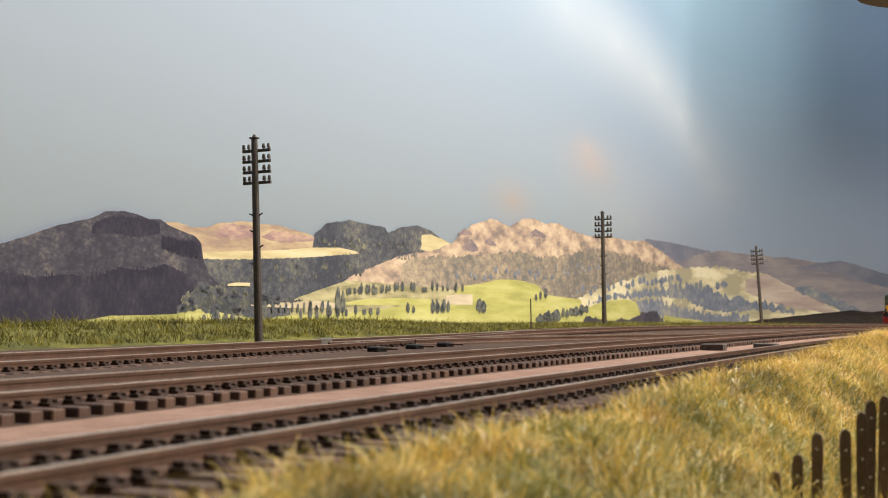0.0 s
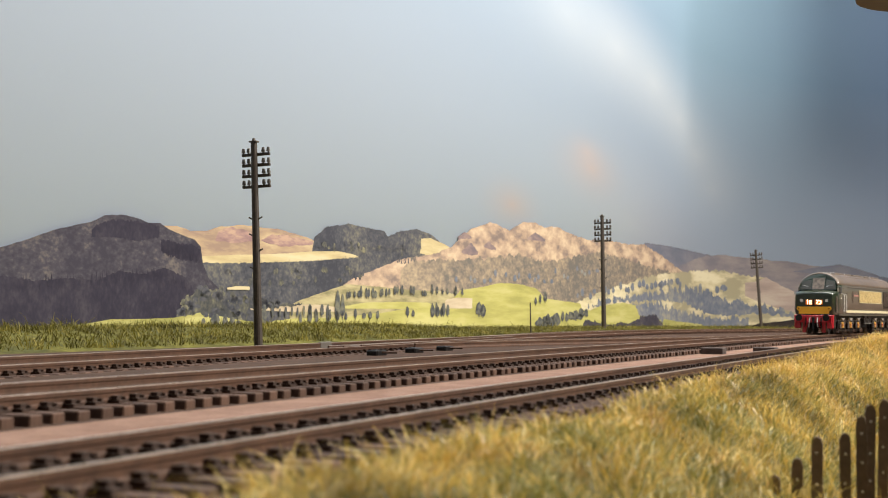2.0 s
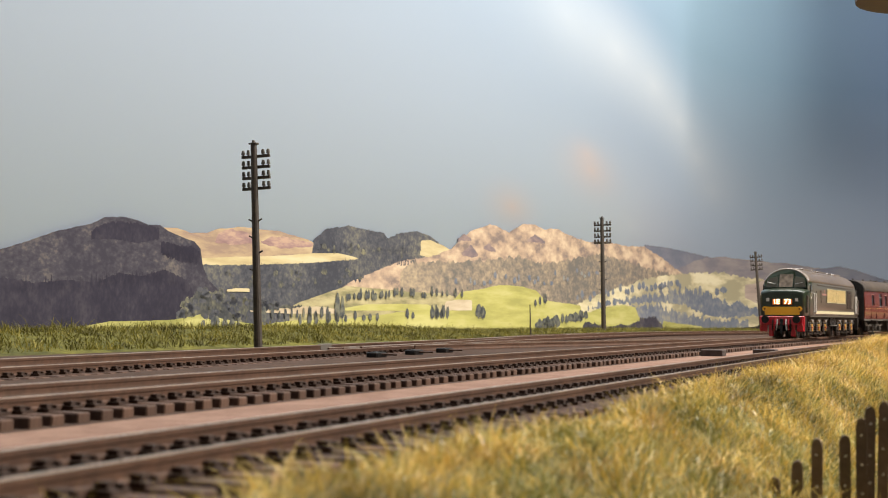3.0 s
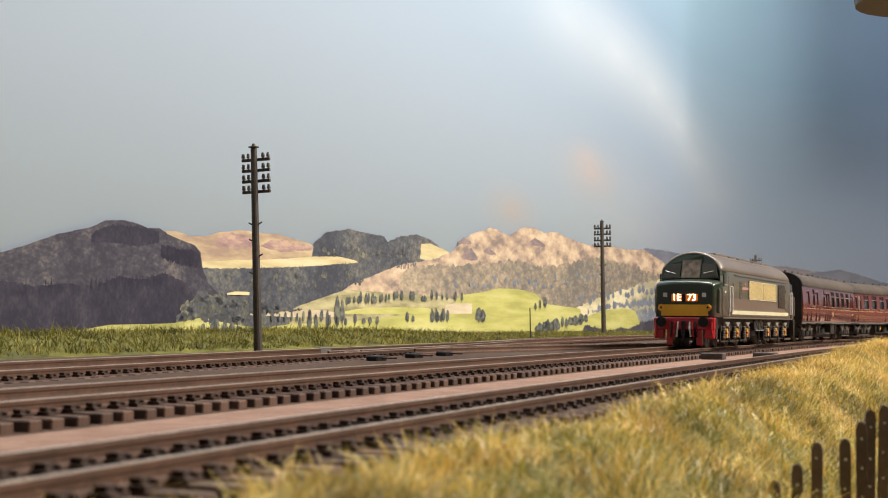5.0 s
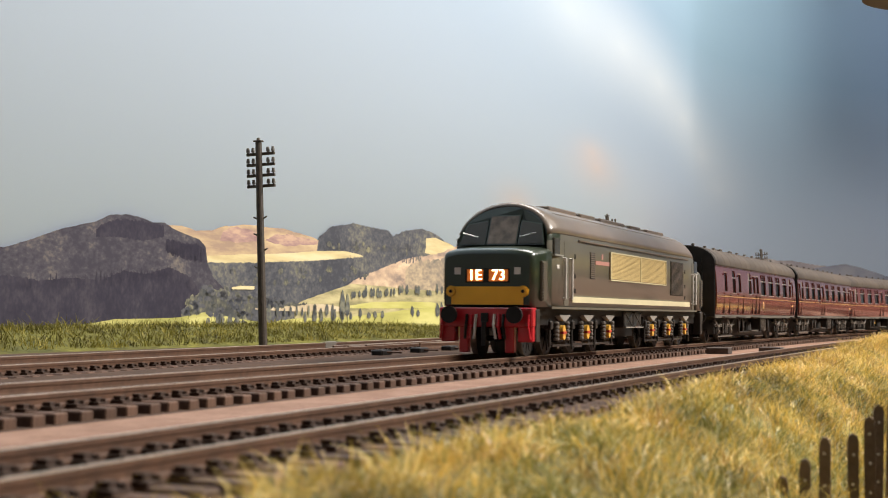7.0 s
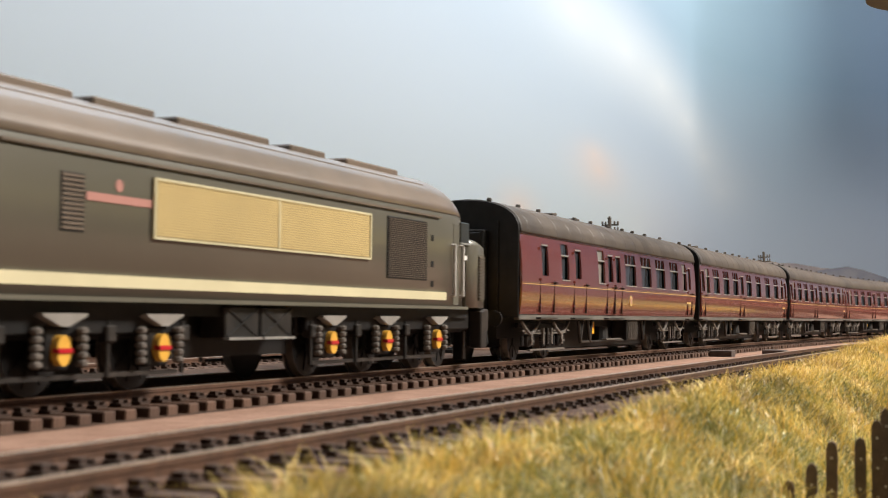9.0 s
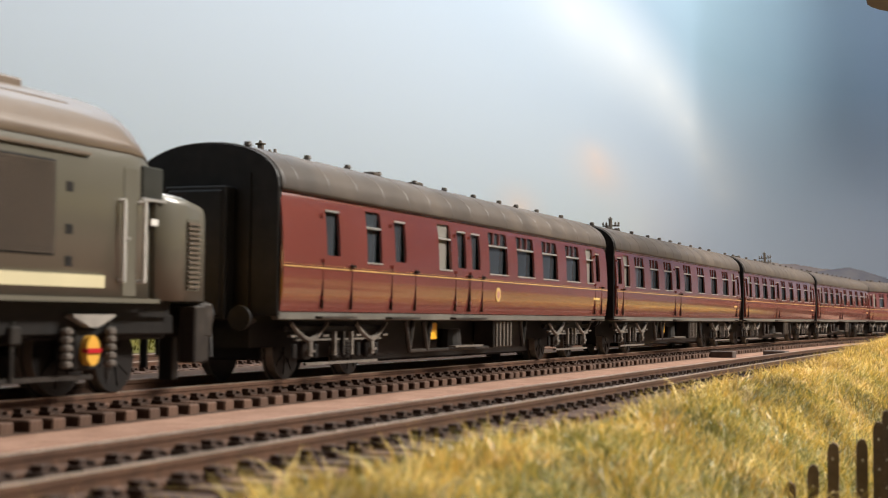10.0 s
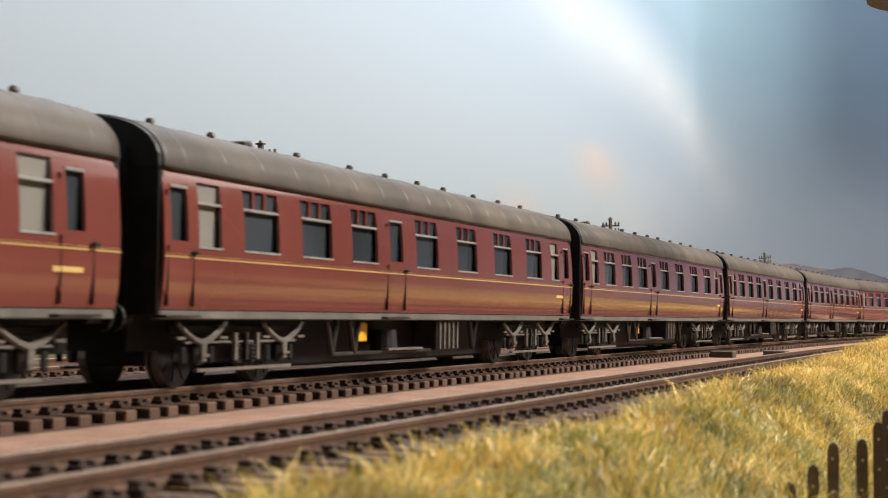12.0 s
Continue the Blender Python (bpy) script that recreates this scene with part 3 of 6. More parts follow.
def build_loco():
    root = empty("diesel_locomotive")
    tagged(root, "green model diesel locomotive with yellow warning panel and red buffer beam", "locomotive")
    H = LOCO_L / 2

    def X(d):
        return H - d / 1000.0

    # main body between the two cabs
    def main(lo, hi, cap):
        rs = [ring(X(13.2), 0.0160, 0.0166, 0.0390, 0.0511, -0.50), ring(X(17), 0.0171, 0.0166, 0.0394, 0.0523, -0.30), ring(X(24), 0.0178, 0.0166, 0.0395, 0.0524), ring(X(34), 0.0178, 0.0166, 0.0395, 0.0524)]
        m = [ring(-r0[0][0], r0[-1][1], 0.0166, z1, z2, s2) for r0, z1, z2, s2 in ((rs[3], 0.0395, 0.0524, 0), (rs[2], 0.0395, 0.0524, 0), (rs[1], 0.0394, 0.0523, 0.30), (rs[0], 0.0390, 0.0511, 0.50))]
        return loft(rs + m, cap, lo, hi)

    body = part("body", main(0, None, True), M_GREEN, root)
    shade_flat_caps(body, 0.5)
    # front cab faces take the green with shade painted in
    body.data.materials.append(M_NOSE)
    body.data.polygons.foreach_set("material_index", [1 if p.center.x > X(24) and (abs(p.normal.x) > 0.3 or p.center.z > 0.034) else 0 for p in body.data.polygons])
    roof = part("roof", main(2, -2, False), M_LROOF, root, "weathered grey brown roof", smooth=True)
    sol = roof.modifiers.new("sheet", "SOLIDIFY")
    sol.thickness, sol.offset = 0.00025, 1
    part("underframe", box(X(256), X(6), -0.0150, 0.0150, 0.0136, 0.0168), M_BLACK, root)
    # roof hatches, ribs and gutter strips
    for x0, x1 in ((44, 78), (84, 104), (112, 150), (160, 178), (190, 222)):
        bm = bmesh.new()
        add_box(bm, X(x1), X(x0), -0.0074, 0.0074, 0.0508, 0.0529, 0.0004)
        part("roof_hatch", bm, M_LROOF, root)
    for x in (60, 130, 205):
        bm = bmesh.new()
        add_rod(bm, (X(x), 0, 0.0526), (X(x), 0, 0.0532), 0.0045, seg=18)
        part("fan_grille", bm, M_FRAME, root, "round dark fan grille")
    for sg in (-1, 1):
        part("gutter", box(X(226), X(45), sg * 0.0181 - 0.0003, sg * 0.0181 + 0.0003, 0.0401, 0.0406), M_LROOF, root)
        part("roof_rib", box(X(228), X(34), sg * 0.0118 - 0.0002, sg * 0.0118 + 0.0002, 0.0486, 0.0495), M_LROOF, root)
        y0, y1 = sorted((sg * 0.01775, sg * 0.01800))
        part("stripe", box(X(231), X(38), y0, y1, 0.0184, 0.0205), M_CREAM, root, "cream stripe along the foot of the side")
        part("lower_skirt", box(X(248), X(14), *sorted((sg * 0.0176, sg * 0.01795)), 0.0160, 0.0168), M_GREEN, root)
        # cream radiator grille with louvres
        g = part("radiator_grille", box(X(180.3), X(87.5), *sorted((sg * 0.0176, sg * 0.0181)), 0.0276, 0.0381), M_GRILLE_GAP, root, "cream louvred grille panel")
        for i in range(20):
            z = 0.0280 + i * 0.00050
            part("louvre", box(X(179.6), X(88.2), *sorted((sg * 0.0180, sg * 0.01835)), z, z + 0.00036), M_GRILLE, g)
        for z in (0.0275, 0.0380):
            part("rim", box(X(180.6), X(87.2), *sorted((sg * 0.0180, sg * 0.0185)), z - 0.0002, z + 0.0002), M_CREAM, g)
        for x in (87.4, 134.3, 180.4):
            part("rim", box(X(x + 0.3), X(x - 0.3), *sorted((sg * 0.0180, sg * 0.0185)), 0.0276, 0.0381), M_CREAM, g)
        # dark grille by the rear cab and slim louvre by the front cab
        g = part("side_grille", box(X(217.2), X(191), *sorted((sg * 0.0176, sg * 0.0180)), 0.0232, 0.0386, 0.0002), M_BLACK, root, "dark mesh grille")
        for i in range(30):
            z = 0.0237 + i * 0.00049
            part("slat", box(X(216.6), X(191.6), *sorted((sg * 0.0179, sg * 0.0182)), z, z + 0.00016), M_LROOF, g)
        g = part("side_louvre", box(X(67), X(60.5), *sorted((sg * 0.0176, sg * 0.0179)), 0.0272, 0.0369), M_FRAME, root, "dark slim louvre")
        for i in range(12):
            z = 0.0276 + i * 0.00078
            part("slat", box(X(66.7), X(60.8), *sorted((sg * 0.0178, sg * 0.0181)), z, z + 0.0004), M_LROOF, g)
        part("nameplate", box(X(86.8), X(67.4), *sorted((sg * 0.0176, sg * 0.0180)), 0.0327, 0.0341), M_PINK, root, "dull red plate")
        bm = bmesh.new()
        add_rod(bm, (X(77), sg * 0.0176, 0.0358), (X(77), sg * 0.0179, 0.0358), 0.0011, seg=14)
        part("crest", bm, M_PINK, root, "small pale crest")
        for x in (41.3, 221):
            for z in (0.0346, 0.0277, 0.0225):
                part("inspection_hatch", box(X(x + 0.9), X(x - 0.9), *sorted((sg * 0.0176, sg * 0.0179)), z - 0.0008, z + 0.0008), M_BLACK, root)
        for x in (27.0, 34.8, 235.2, 241.5):
            bm = bmesh.new()
            add_rod(bm, (X(x), sg * 0.0188, 0.0195), (X(x), sg * 0.0188, 0.0336), 0.00042, seg=8)
            for z in (0.0197, 0.0334):
                add_rod(bm, (X(x), sg * 0.0174, z), (X(x), sg * 0.0189, z), 0.00035, seg=6)
            part("handrail", bm, M_PANEL, root, "pale handrail")
        for x0, x1 in ((28.2, 33.6), (236.4, 240.4)):
            d = part("cab_door", box(X(x1), X(x0), *sorted((sg * 0.0176, sg * 0.0179)), 0.0172, 0.0392), M_GREEN, root)
            part("door_handle", box(X(x0 + 1.4), X(x0 + 0.6), *sorted((sg * 0.0178, sg * 0.0184)), 0.0268, 0.0273), M_SILVER, d)
        for x0, x1 in ((17.5, 26.2), (242.3, 249.0)):
            part("cab_side_window", box(X(x1), X(x0), *sorted((sg * 0.0160, sg * 0.01775)), 0.0345, 0.0402, 0.0003), M_CABPANE, root, "dark cab window")
            part("window_rim", box(X(x1 + 0.4), X(x0 - 0.4), *sorted((sg * 0.0168, sg * 0.0181)), 0.0340, 0.0345), M_SILVER, root)
            part("number_panel", box(X(x1 - 1.5), X(x0 + 3.0), *sorted((sg * 0.0172, sg * 0.0177)), 0.0298, 0.0310), M_PANEL, root)
        # battery boxes with crossed braces
        for x0, x1 in ((117, 130.5), (131.5, 145)):
            bx = part("battery_box", box(X(x1), X(x0), *sorted((sg * 0.0100, sg * 0.0160)), 0.0092, 0.0156, 0.0003), M_FRAME, root)
            for z0, z1 in ((0.0096, 0.0152), (0.0152, 0.0096)):
                bm = bmesh.new()
                add_rod(bm, (X(x0 + 0.6), sg * 0.0161, z0), (X(x1 - 0.6), sg * 0.0161, z1), 0.0003, seg=6)
                part("brace", bm, M_FRAME, bx)
            part("sill", box(X(x1), X(x0), *sorted((sg * 0.0155, sg * 0.0168)), 0.0090, 0.0095), M_SILVER, bx)
        part("fuel_tank", box(X(155), X(104), *sorted((0, sg * 0.0095)), 0.0055, 0.0160), M_BLACK, root)
    # ends
    for e in (1, -1):
        def E(d):
            return e * (H - (d - 6.0 if e < 0 and d < 10 else d) / 1000.0)
        rs = [ring(E(0.0), 0.0146, 0.0172, 0.0315, 0.0340, power=3.0), ring(E(0.5), 0.0154, 0.0168, 0.0324, 0.0352, power=3.0), ring(E(2.0), 0.0160, 0.0166, 0.0331, 0.0360, power=3.0),
              ring(E(9.5), 0.0171, 0.0166, 0.0340, 0.0369, power=3.0), ring(E(15), 0.0175, 0.0166, 0.0344, 0.0372, power=3.0)]
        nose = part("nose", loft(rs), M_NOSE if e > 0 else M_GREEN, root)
        shade_flat_caps(nose, 0.95)
        for sg in (-1, 1):
            g = part("nose_grille", box(*sorted((E(5.5), E(9.9))), *sorted((sg * 0.0166, sg * 0.0173)), 0.0185, 0.0318), M_GREEN, root)
            for i in range(14):
                z = 0.0190 + i * 0.0009
                part("slat", box(*sorted((E(5.7), E(9.8))), *sorted((sg * 0.0170, sg * 0.0177)), z, z + 0.00045), M_LROOF, g)
        # warning panel with rounded ends
        bm = bmesh.new()
        add_box(bm, *sorted((E(-0.35), E(0.4))), -0.0126, 0.0126, 0.0172, 0.0232)
        for y in (-0.0126, 0.0126):
            add_rod(bm, (E(-0.35), y, 0.0216), (E(0.5), y, 0.0216), 0.0019, seg=18)
        wp = part("warning_panel", bm, M_YELLOW, root, "yellow warning panel")
        for y in (-0.0126, 0.0126):
            bm = bmesh.new()
            add_rod(bm, (E(-0.8), y, 0.0216), (E(0.0), y, 0.0216), 0.0015, seg=16)
            part("marker_lamp", bm, M_YELLOW, wp)
            bm = bmesh.new()
            add_rod(bm, (E(-0.9), y, 0.0216), (E(-0.7), y, 0.0216), 0.0006, seg=10)
            part("lens", bm, M_BLACK, wp)
        # headcode box
        hb = part("headcode_box", box(*sorted((E(-0.25), E(0.6))), -0.0078, 0.0078, 0.0245, 0.0292, 0.0002), M_BLACK, root, "black headcode box with lit blinds")
        for y, w in ((-0.0042, 0.0028), (0.0040, 0.0033)):
            part("blind", box(*sorted((E(-0.32), E(0.2))), y - w, y + w, 0.0249, 0.0288), M_HEADBOX, hb)
        for s_, y in (("1E", -0.0042), ("73", 0.0040)):
            m = Matrix.Translation((E(-0.45), y * (1 if e > 0 else -1), 0.02685)) @ Matrix.Rotation(radians(90 if e > 0 else -90), 4, "Z") @ Matrix.Rotation(radians(90), 4, "X")
            text_part(s_, 0.0050, m, M_HEAD, hb, "headcode_text")
        for y in (-0.0105, 0.0105):
            part("number_plate", box(*sorted((E(-0.15), E(0.6))), y - 0.0011, y + 0.0011, 0.0272, 0.0295), M_PANEL, root, "small pale marking")
        # three-part windscreen lying on the sloped cab front
        slope = math.atan(0.50)
        for y0, y1, zt in ((-0.0148, -0.0062, 0.0458), (-0.0050, 0.0050, 0.0476), (0.0062, 0.0148, 0.0458)):
            for nm, grow, off, mat in (("window_frame", 0.0004, 0.0003, M_NOSE), ("windscreen", 0.0, 0.00045, M_CABPANE if y0 + y1 else M_CABLIT)):
                bm = bmesh.new()
                za, zb = 0.0380 - grow, zt + grow
                dy = 0.0018 if abs(y0 + y1) > 0.001 else 0.0
                ya, yb = y0 - grow, y1 + grow
                ta, tb = (ya + dy if y0 < -0.01 else ya), (yb - dy if y1 > 0.01 else yb)
                quad = [(ya, za), (yb, za), (tb, zb - (0.0012 if y1 > 0.01 else 0)), (ta, zb - (0.0012 if y0 < -0.01 else 0))]
                fr = [bm.verts.new((E(13.2) - e * 0.5 * (z - 0.0365) + e * off, y, z)) for y, z in quad]
                bk = [bm.verts.new((E(13.2) - e * 0.5 * (z - 0.0365) - e * 0.0004, y, z)) for y, z in quad]
                bm.faces.new(fr)
                bm.faces.new(bk[::-1])
                for k in range(4):
                    bm.faces.new((fr[k], bk[k], bk[(k + 1) % 4], fr[(k + 1) % 4]))
                bmesh.ops.recalc_face_normals(bm, faces=bm.faces)
                pw = part(nm, bm, mat, root)
        for y in (-0.010, 0.010):
            bm = bmesh.new()
            add_rod(bm, (E(11.8), y * 1.3, 0.0415), (E(11.2), y * 0.75, 0.0402), 0.0002, seg=6)
            part("wiper", bm, M_SILVER, root)
        # buffer beam, buffers, pipes and steps
        bb = part("buffer_beam", box(*sorted((E(-1.6), E(3.0))), -0.0163, 0.0163, 0.0098, 0.0163, 0.0004), M_RED if e > 0 else M_FRAME, root, "red buffer beam" if e > 0 else "dusty dark buffer beam")
        for sg in (-1, 1):
            part("guard_plate", box(*sorted((E(-0.8), E(3.0))), sg * 0.0135 - 0.0026, sg * 0.0135 + 0.0026, 0.0050, 0.0104, 0.0004), M_RED if e > 0 else M_FRAME, bb)
            part("guard_iron", box(*sorted((E(-0.5), E(2.0))), sg * 0.0080 - 0.0016, sg * 0.0080 + 0.0016, 0.0015, 0.0104, 0.0003), M_RED if e > 0 else M_FRAME, bb)
            part("side_step", box(*sorted((E(1.5), E(5.5))), *sorted((sg * 0.0130, sg * 0.0166)), 0.0050, 0.0158, 0.0003), M_FRAME, bb)
            bf = rod((E(-1.5), sg * 0.0113, 0.0139), (E(-5.2), sg * 0.0113, 0.0139), 0.0014, seg=12)
            bufr = part("buffer", bf, M_BLACK, root, "round black buffer")
            bm = bmesh.new()
            add_rod(bm, (E(-5.0), sg * 0.0113, 0.0139), (E(-6.0), sg * 0.0113, 0.0139), 0.0028, seg=20)
            part("buffer_head", bm, M_BLACK, bufr)
            for k, y in enumerate((0.0032, 0.0048, 0.0064, 0.0150)):
                bm = bmesh.new()
                add_rod(bm, (E(-1.7), sg * y, 0.0140), (E(-2.6), sg * y, 0.0105), 0.0005, seg=7)
                add_rod(bm, (E(-2.6), sg * y, 0.0105), (E(-2.0), sg * (y + 0.0006), 0.0060), 0.0005, seg=7)
                part("brake_pipe", bm, (M_PANEL, M_RED, M_BLACK, M_RED)[k] if e > 0 else M_FRAME, root)
        bm = bmesh.new()
        add_box(bm, *sorted((E(-1.6), E(-3.0))), -0.0012, 0.0012, 0.0115, 0.0145, 0.0002)
        add_box(bm, *sorted((E(-2.6), E(-3.3))), -0.0009, 0.0009, 0.0035, 0.0118, 0.0002)
        part("coupling", bm, M_BLACK, root)
        # bogie
        axles = (35, 65, 95) if e > 0 else (31, 64.5, 96)
        bg = part("bogie", box(*sorted((E(8), E(107))), -0.0118, 0.0118, 0.0095, 0.0148, 0.0005), M_BLACK, root)
        for sg in (-1, 1):
            part("side_frame", box(*sorted((E(9), E(106))), *sorted((sg * 0.0120, sg * 0.0140)), 0.0104, 0.0140, 0.0003), M_BLACK, bg)
            part("tie_bar", box(*sorted((E(28), E(103))), *sorted((sg * 0.0128, sg * 0.0138)), 0.0030, 0.0038), M_FRAME, bg)
            for x in axles:
                bm = bmesh.new()
                add_box(bm, E(x) - 0.0034, E(x) + 0.0034, *sorted((sg * 0.0110, sg * 0.0146)), 0.0045, 0.0118, 0.0004)
                part("axlebox_guide", bm, M_BLACK, bg)
                bm = bmesh.new()
                add_rod(bm, (0, sg * 0.0144, 0), (0, sg * 0.0160, 0), 0.0019, 0.0019, 18)
                bmesh.ops.transform(bm, matrix=Matrix.Translation((E(x), 0, 0.0079)) @ Matrix.Diagonal((1, 1, 1.35, 1)), verts=bm.verts)
                part("axlebox_cover", bm, M_AXLE, bg, "yellow axlebox cover with red band")
                part("red_band", box(E(x) - 0.0019, E(x) + 0.0019, *sorted((sg * 0.0150, sg * 0.0163)), 0.0075, 0.0083), M_RED, bg)
                bm = bmesh.new()
                vs = [bm.verts.new((E(x) + dx, sg * y, z)) for y in (0.0143, 0.0162) for dx, z in ((-0.0060, 0.0136), (-0.0010, 0.0118), (0.0010, 0.0118), (0.0060, 0.0136), (0.0060, 0.0140), (-0.0060, 0.0140))]
                bm.faces.new(vs[:6])
                bm.faces.new(vs[6:][::-1])
                for k in range(6):
                    bm.faces.new((vs[k], vs[6 + k], vs[6 + (k + 1) % 6], vs[(k + 1) % 6]))
                bmesh.ops.recalc_face_normals(bm, faces=bm.faces)
                part("spring_hanger", bm, M_PALE, bg, "pale worn spring hanger")
                for dx in (-0.0062, 0.0062):
                    bm = bmesh.new()
                    coil(bm, E(x) + dx, sg * 0.0150, 0.0050, 0.0118, 0.0011)
                    part("coil_spring", bm, M_GREY, bg)
            for x in (24, 50, 80, 104):
                bm = bmesh.new()
                add_rod(bm, (E(x), sg * 0.0140, 0.0128), (E(x), sg * 0.0140, 0.0030), 0.0005, seg=6)
                add_box(bm, E(x) - 0.0014, E(x) + 0.0014, *sorted((sg * 0.0125, sg * 0.0150)), 0.0090, 0.0120, 0.0003)
                part("brake_hanger", bm, M_FRAME, bg)
        for x in axles:
            wheelset(DRIVEN, 0.0074, E(x), root)
        wheelset(SMALL, 0.0060, E(14.5), root)
    return root


def side_grid(x_breaks, z_breaks, holes, sg, prof):
    """A coach side as a sheet with real openings."""
    xs, zs = sorted(set(x_breaks)), sorted(set(z_breaks))
    bm = bmesh.new()
    grid = {}

    def v(i, j):
        if (i, j) not in grid:
            grid[i, j] = bm.verts.new((xs[i], sg * float(np.interp(zs[j], prof[0], prof[1])), zs[j]))
        return grid[i, j]
    for i in range(len(xs) - 1):
        for j in range(len(zs) - 1):
            cx, cz = (xs[i] + xs[i + 1]) / 2, (zs[j] + zs[j + 1]) / 2
            if any(a < cx < b and c < cz < d for a, b, c, d in holes):
                continue
            f = (v(i, j), v(i + 1, j), v(i + 1, j + 1), v(i, j + 1))
            bm.faces.new(f if sg < 0 else f[::-1])
    return bm


PROF = ((0.0150, 0.0168, 0.0190, 0.0215, 0.0240, 0.0275, 0.0305, 0.0330, 0.0350, 0.0370, 0.0388, 0.0400, 0.0408), (0.01775, 0.0181, 0.01838, 0.01853, 0.0186, 0.01857, 0.01847, 0.01832, 0.01814, 0.01790, 0.01760, 0.01733, 0.0170))


def coach(label, windows, frosted, door_windows, doors, crest_at, seed):
    """windows, frosted, door_windows: spans in mm from the leading end; doors: spans of the leaves."""
    root = empty("railway_coach")
    tagged(root, label, "railway coach", group="coaches of the train")
    H = COACH_L / 2

    def X(d):
        return H - d / 1000.0
    z0, z1, zd0, zd1 = 0.0266, 0.0388, 0.0275, 0.0374
    holes = [(X(b), X(a), z0, z1) for a, b in windows + frosted] + [(X(b), X(a), zd0, zd1) for a, b in door_windows]
    core = bmesh.new()
    add_box(core, -H + 0.0006, H - 0.0006, -0.0120, 0.0120, 0.0150, 0.0400)
    part("interior", core, M_BLACK, root, "dark coach interior")
    for sg in (-1, 1):
        side = part("body_side", side_grid([-H, H] + [h for q in holes for h in q[:2]], list(PROF[0]) + [z0, z1, zd0, zd1], holes, sg, PROF), M_MAROON, root, "glossy maroon side", smooth=True)
        sol = side.modifiers.new("sheet", "SOLIDIFY")
        sol.thickness, sol.offset = 0.0007, -1
        side.modifiers.new("crisp", "EDGE_SPLIT").split_angle = radians(35)

        def y_at(z, off):
            return sg * (float(np.interp(z, *PROF)) + off)
        for a, b, mats in [(a, b, M_PANE) for a, b in windows] + [(a, b, M_WHITE) for a, b in frosted]:
            pane = part("window", box(X(b) - 0.0002, X(a) + 0.0002, *sorted((y_at(0.033, -0.0016), y_at(0.033, -0.0013))), z0 - 0.0002, z1 + 0.0002), mats, root, "frosted lavatory pane" if mats is M_WHITE else "")
            part("vent_bar", box(X(b), X(a), *sorted((y_at(0.0350, -0.0012), y_at(0.0350, 0.0))), 0.0347, 0.0352), M_SILVER, pane)
            part("window_sill", box(X(b) - 0.0002, X(a) + 0.0002, *sorted((y_at(z0, -0.0004), y_at(z0, 0.0002))), z0 - 0.0002, z0 + 0.0002), M_SILVER, pane)
            if mats is M_PANE and b - a > 11:
                for f in (0.33, 0.66):
                    xm = X(a + (b - a) * f)
                    part("vent_divider", box(xm - 0.0005, xm + 0.0005, *sorted((y_at(0.037, -0.0013), y_at(0.037, -0.0003))), 0.0350, z1), M_MAROON, pane)
                part("curtain", box(X(a) - 0.0016, X(a), *sorted((y_at(0.033, -0.0020), y_at(0.033, -0.00165))), z0, 0.0347), M_CAB, pane)
        for a, b in door_windows:
            pane = part("door_window", box(X(b) - 0.0002, X(a) + 0.0002, *sorted((y_at(0.033, -0.0016), y_at(0.033, -0.0012))), zd0 - 0.0002, zd1 + 0.0002), M_PANE, root)
            part("window_frame", box(X(b), X(a), *sorted((y_at(zd1, -0.0004), y_at(zd1, 0.00025))), zd1 - 0.0002, zd1 + 0.0003), M_SILVER, pane)
        for a, b in doors:
            for x in (a, b):
                part("door_joint", box(X(x) - 0.00007, X(x) + 0.00007, *sorted((y_at(0.024, -0.0006), y_at(0.024, 0.00008))), 0.0156, 0.0262), M_BLACK, root)
            for z in (0.0180, 0.0262, 0.0362):
                part("door_hinge", box(X(a) - 0.0004, X(a) + 0.0004, *sorted((y_at(z, -0.0003), y_at(z, 0.0005))), z - 0.0004, z + 0.0004), M_MAROON, root)
            bm = bmesh.new()
            add_rod(bm, (X(b - 0.8), y_at(0.0252, 0), 0.0254), (X(b - 0.8), y_at(0.0252, 0.0008), 0.0254), 0.0004, seg=8)
            add_box(bm, X(b + 0.4), X(b - 1.0), *sorted((y_at(0.0252, 0.0006), y_at(0.0252, 0.0010))), 0.0251, 0.0257)
            part("door_handle", bm, M_BLACK, root)
            part("foot_board", box(X(b + 1.5), X(a - 1.5), *sorted((sg * 0.0150, sg * 0.0193)), 0.0135, 0.0140), M_FRAME, root)
        for za, zb in ((0.02445, 0.0247), (0.02505, 0.0251)):
            part("lining", box(-H, H, *sorted((y_at(0.0246, -0.0004), y_at(0.0246, 0.00012))), za, zb), M_LINING, root, "thin gold lining")
        part("cantrail_band", box(-H, H, *sorted((y_at(0.0406, -0.0004), y_at(0.0406, 0.00035))), 0.0402, 0.0407), M_MAROON, root)
        part("gutter", box(-H, H, *sorted((sg * 0.0172, sg * 0.01815)), 0.0408, 0.0413), M_ROOF, root)
        part("solebar", box(-H, H, *sorted((sg * 0.0158, sg * 0.0176)), 0.0132, 0.0149, 0.0002), M_SOLE, root, "dusty grey solebar")
        part("number", box(X(246), X(238), *sorted((y_at(0.0212, -0.0003), y_at(0.0212, 0.0001))), 0.0207, 0.0216), M_LINING, root, "small gold number bar")
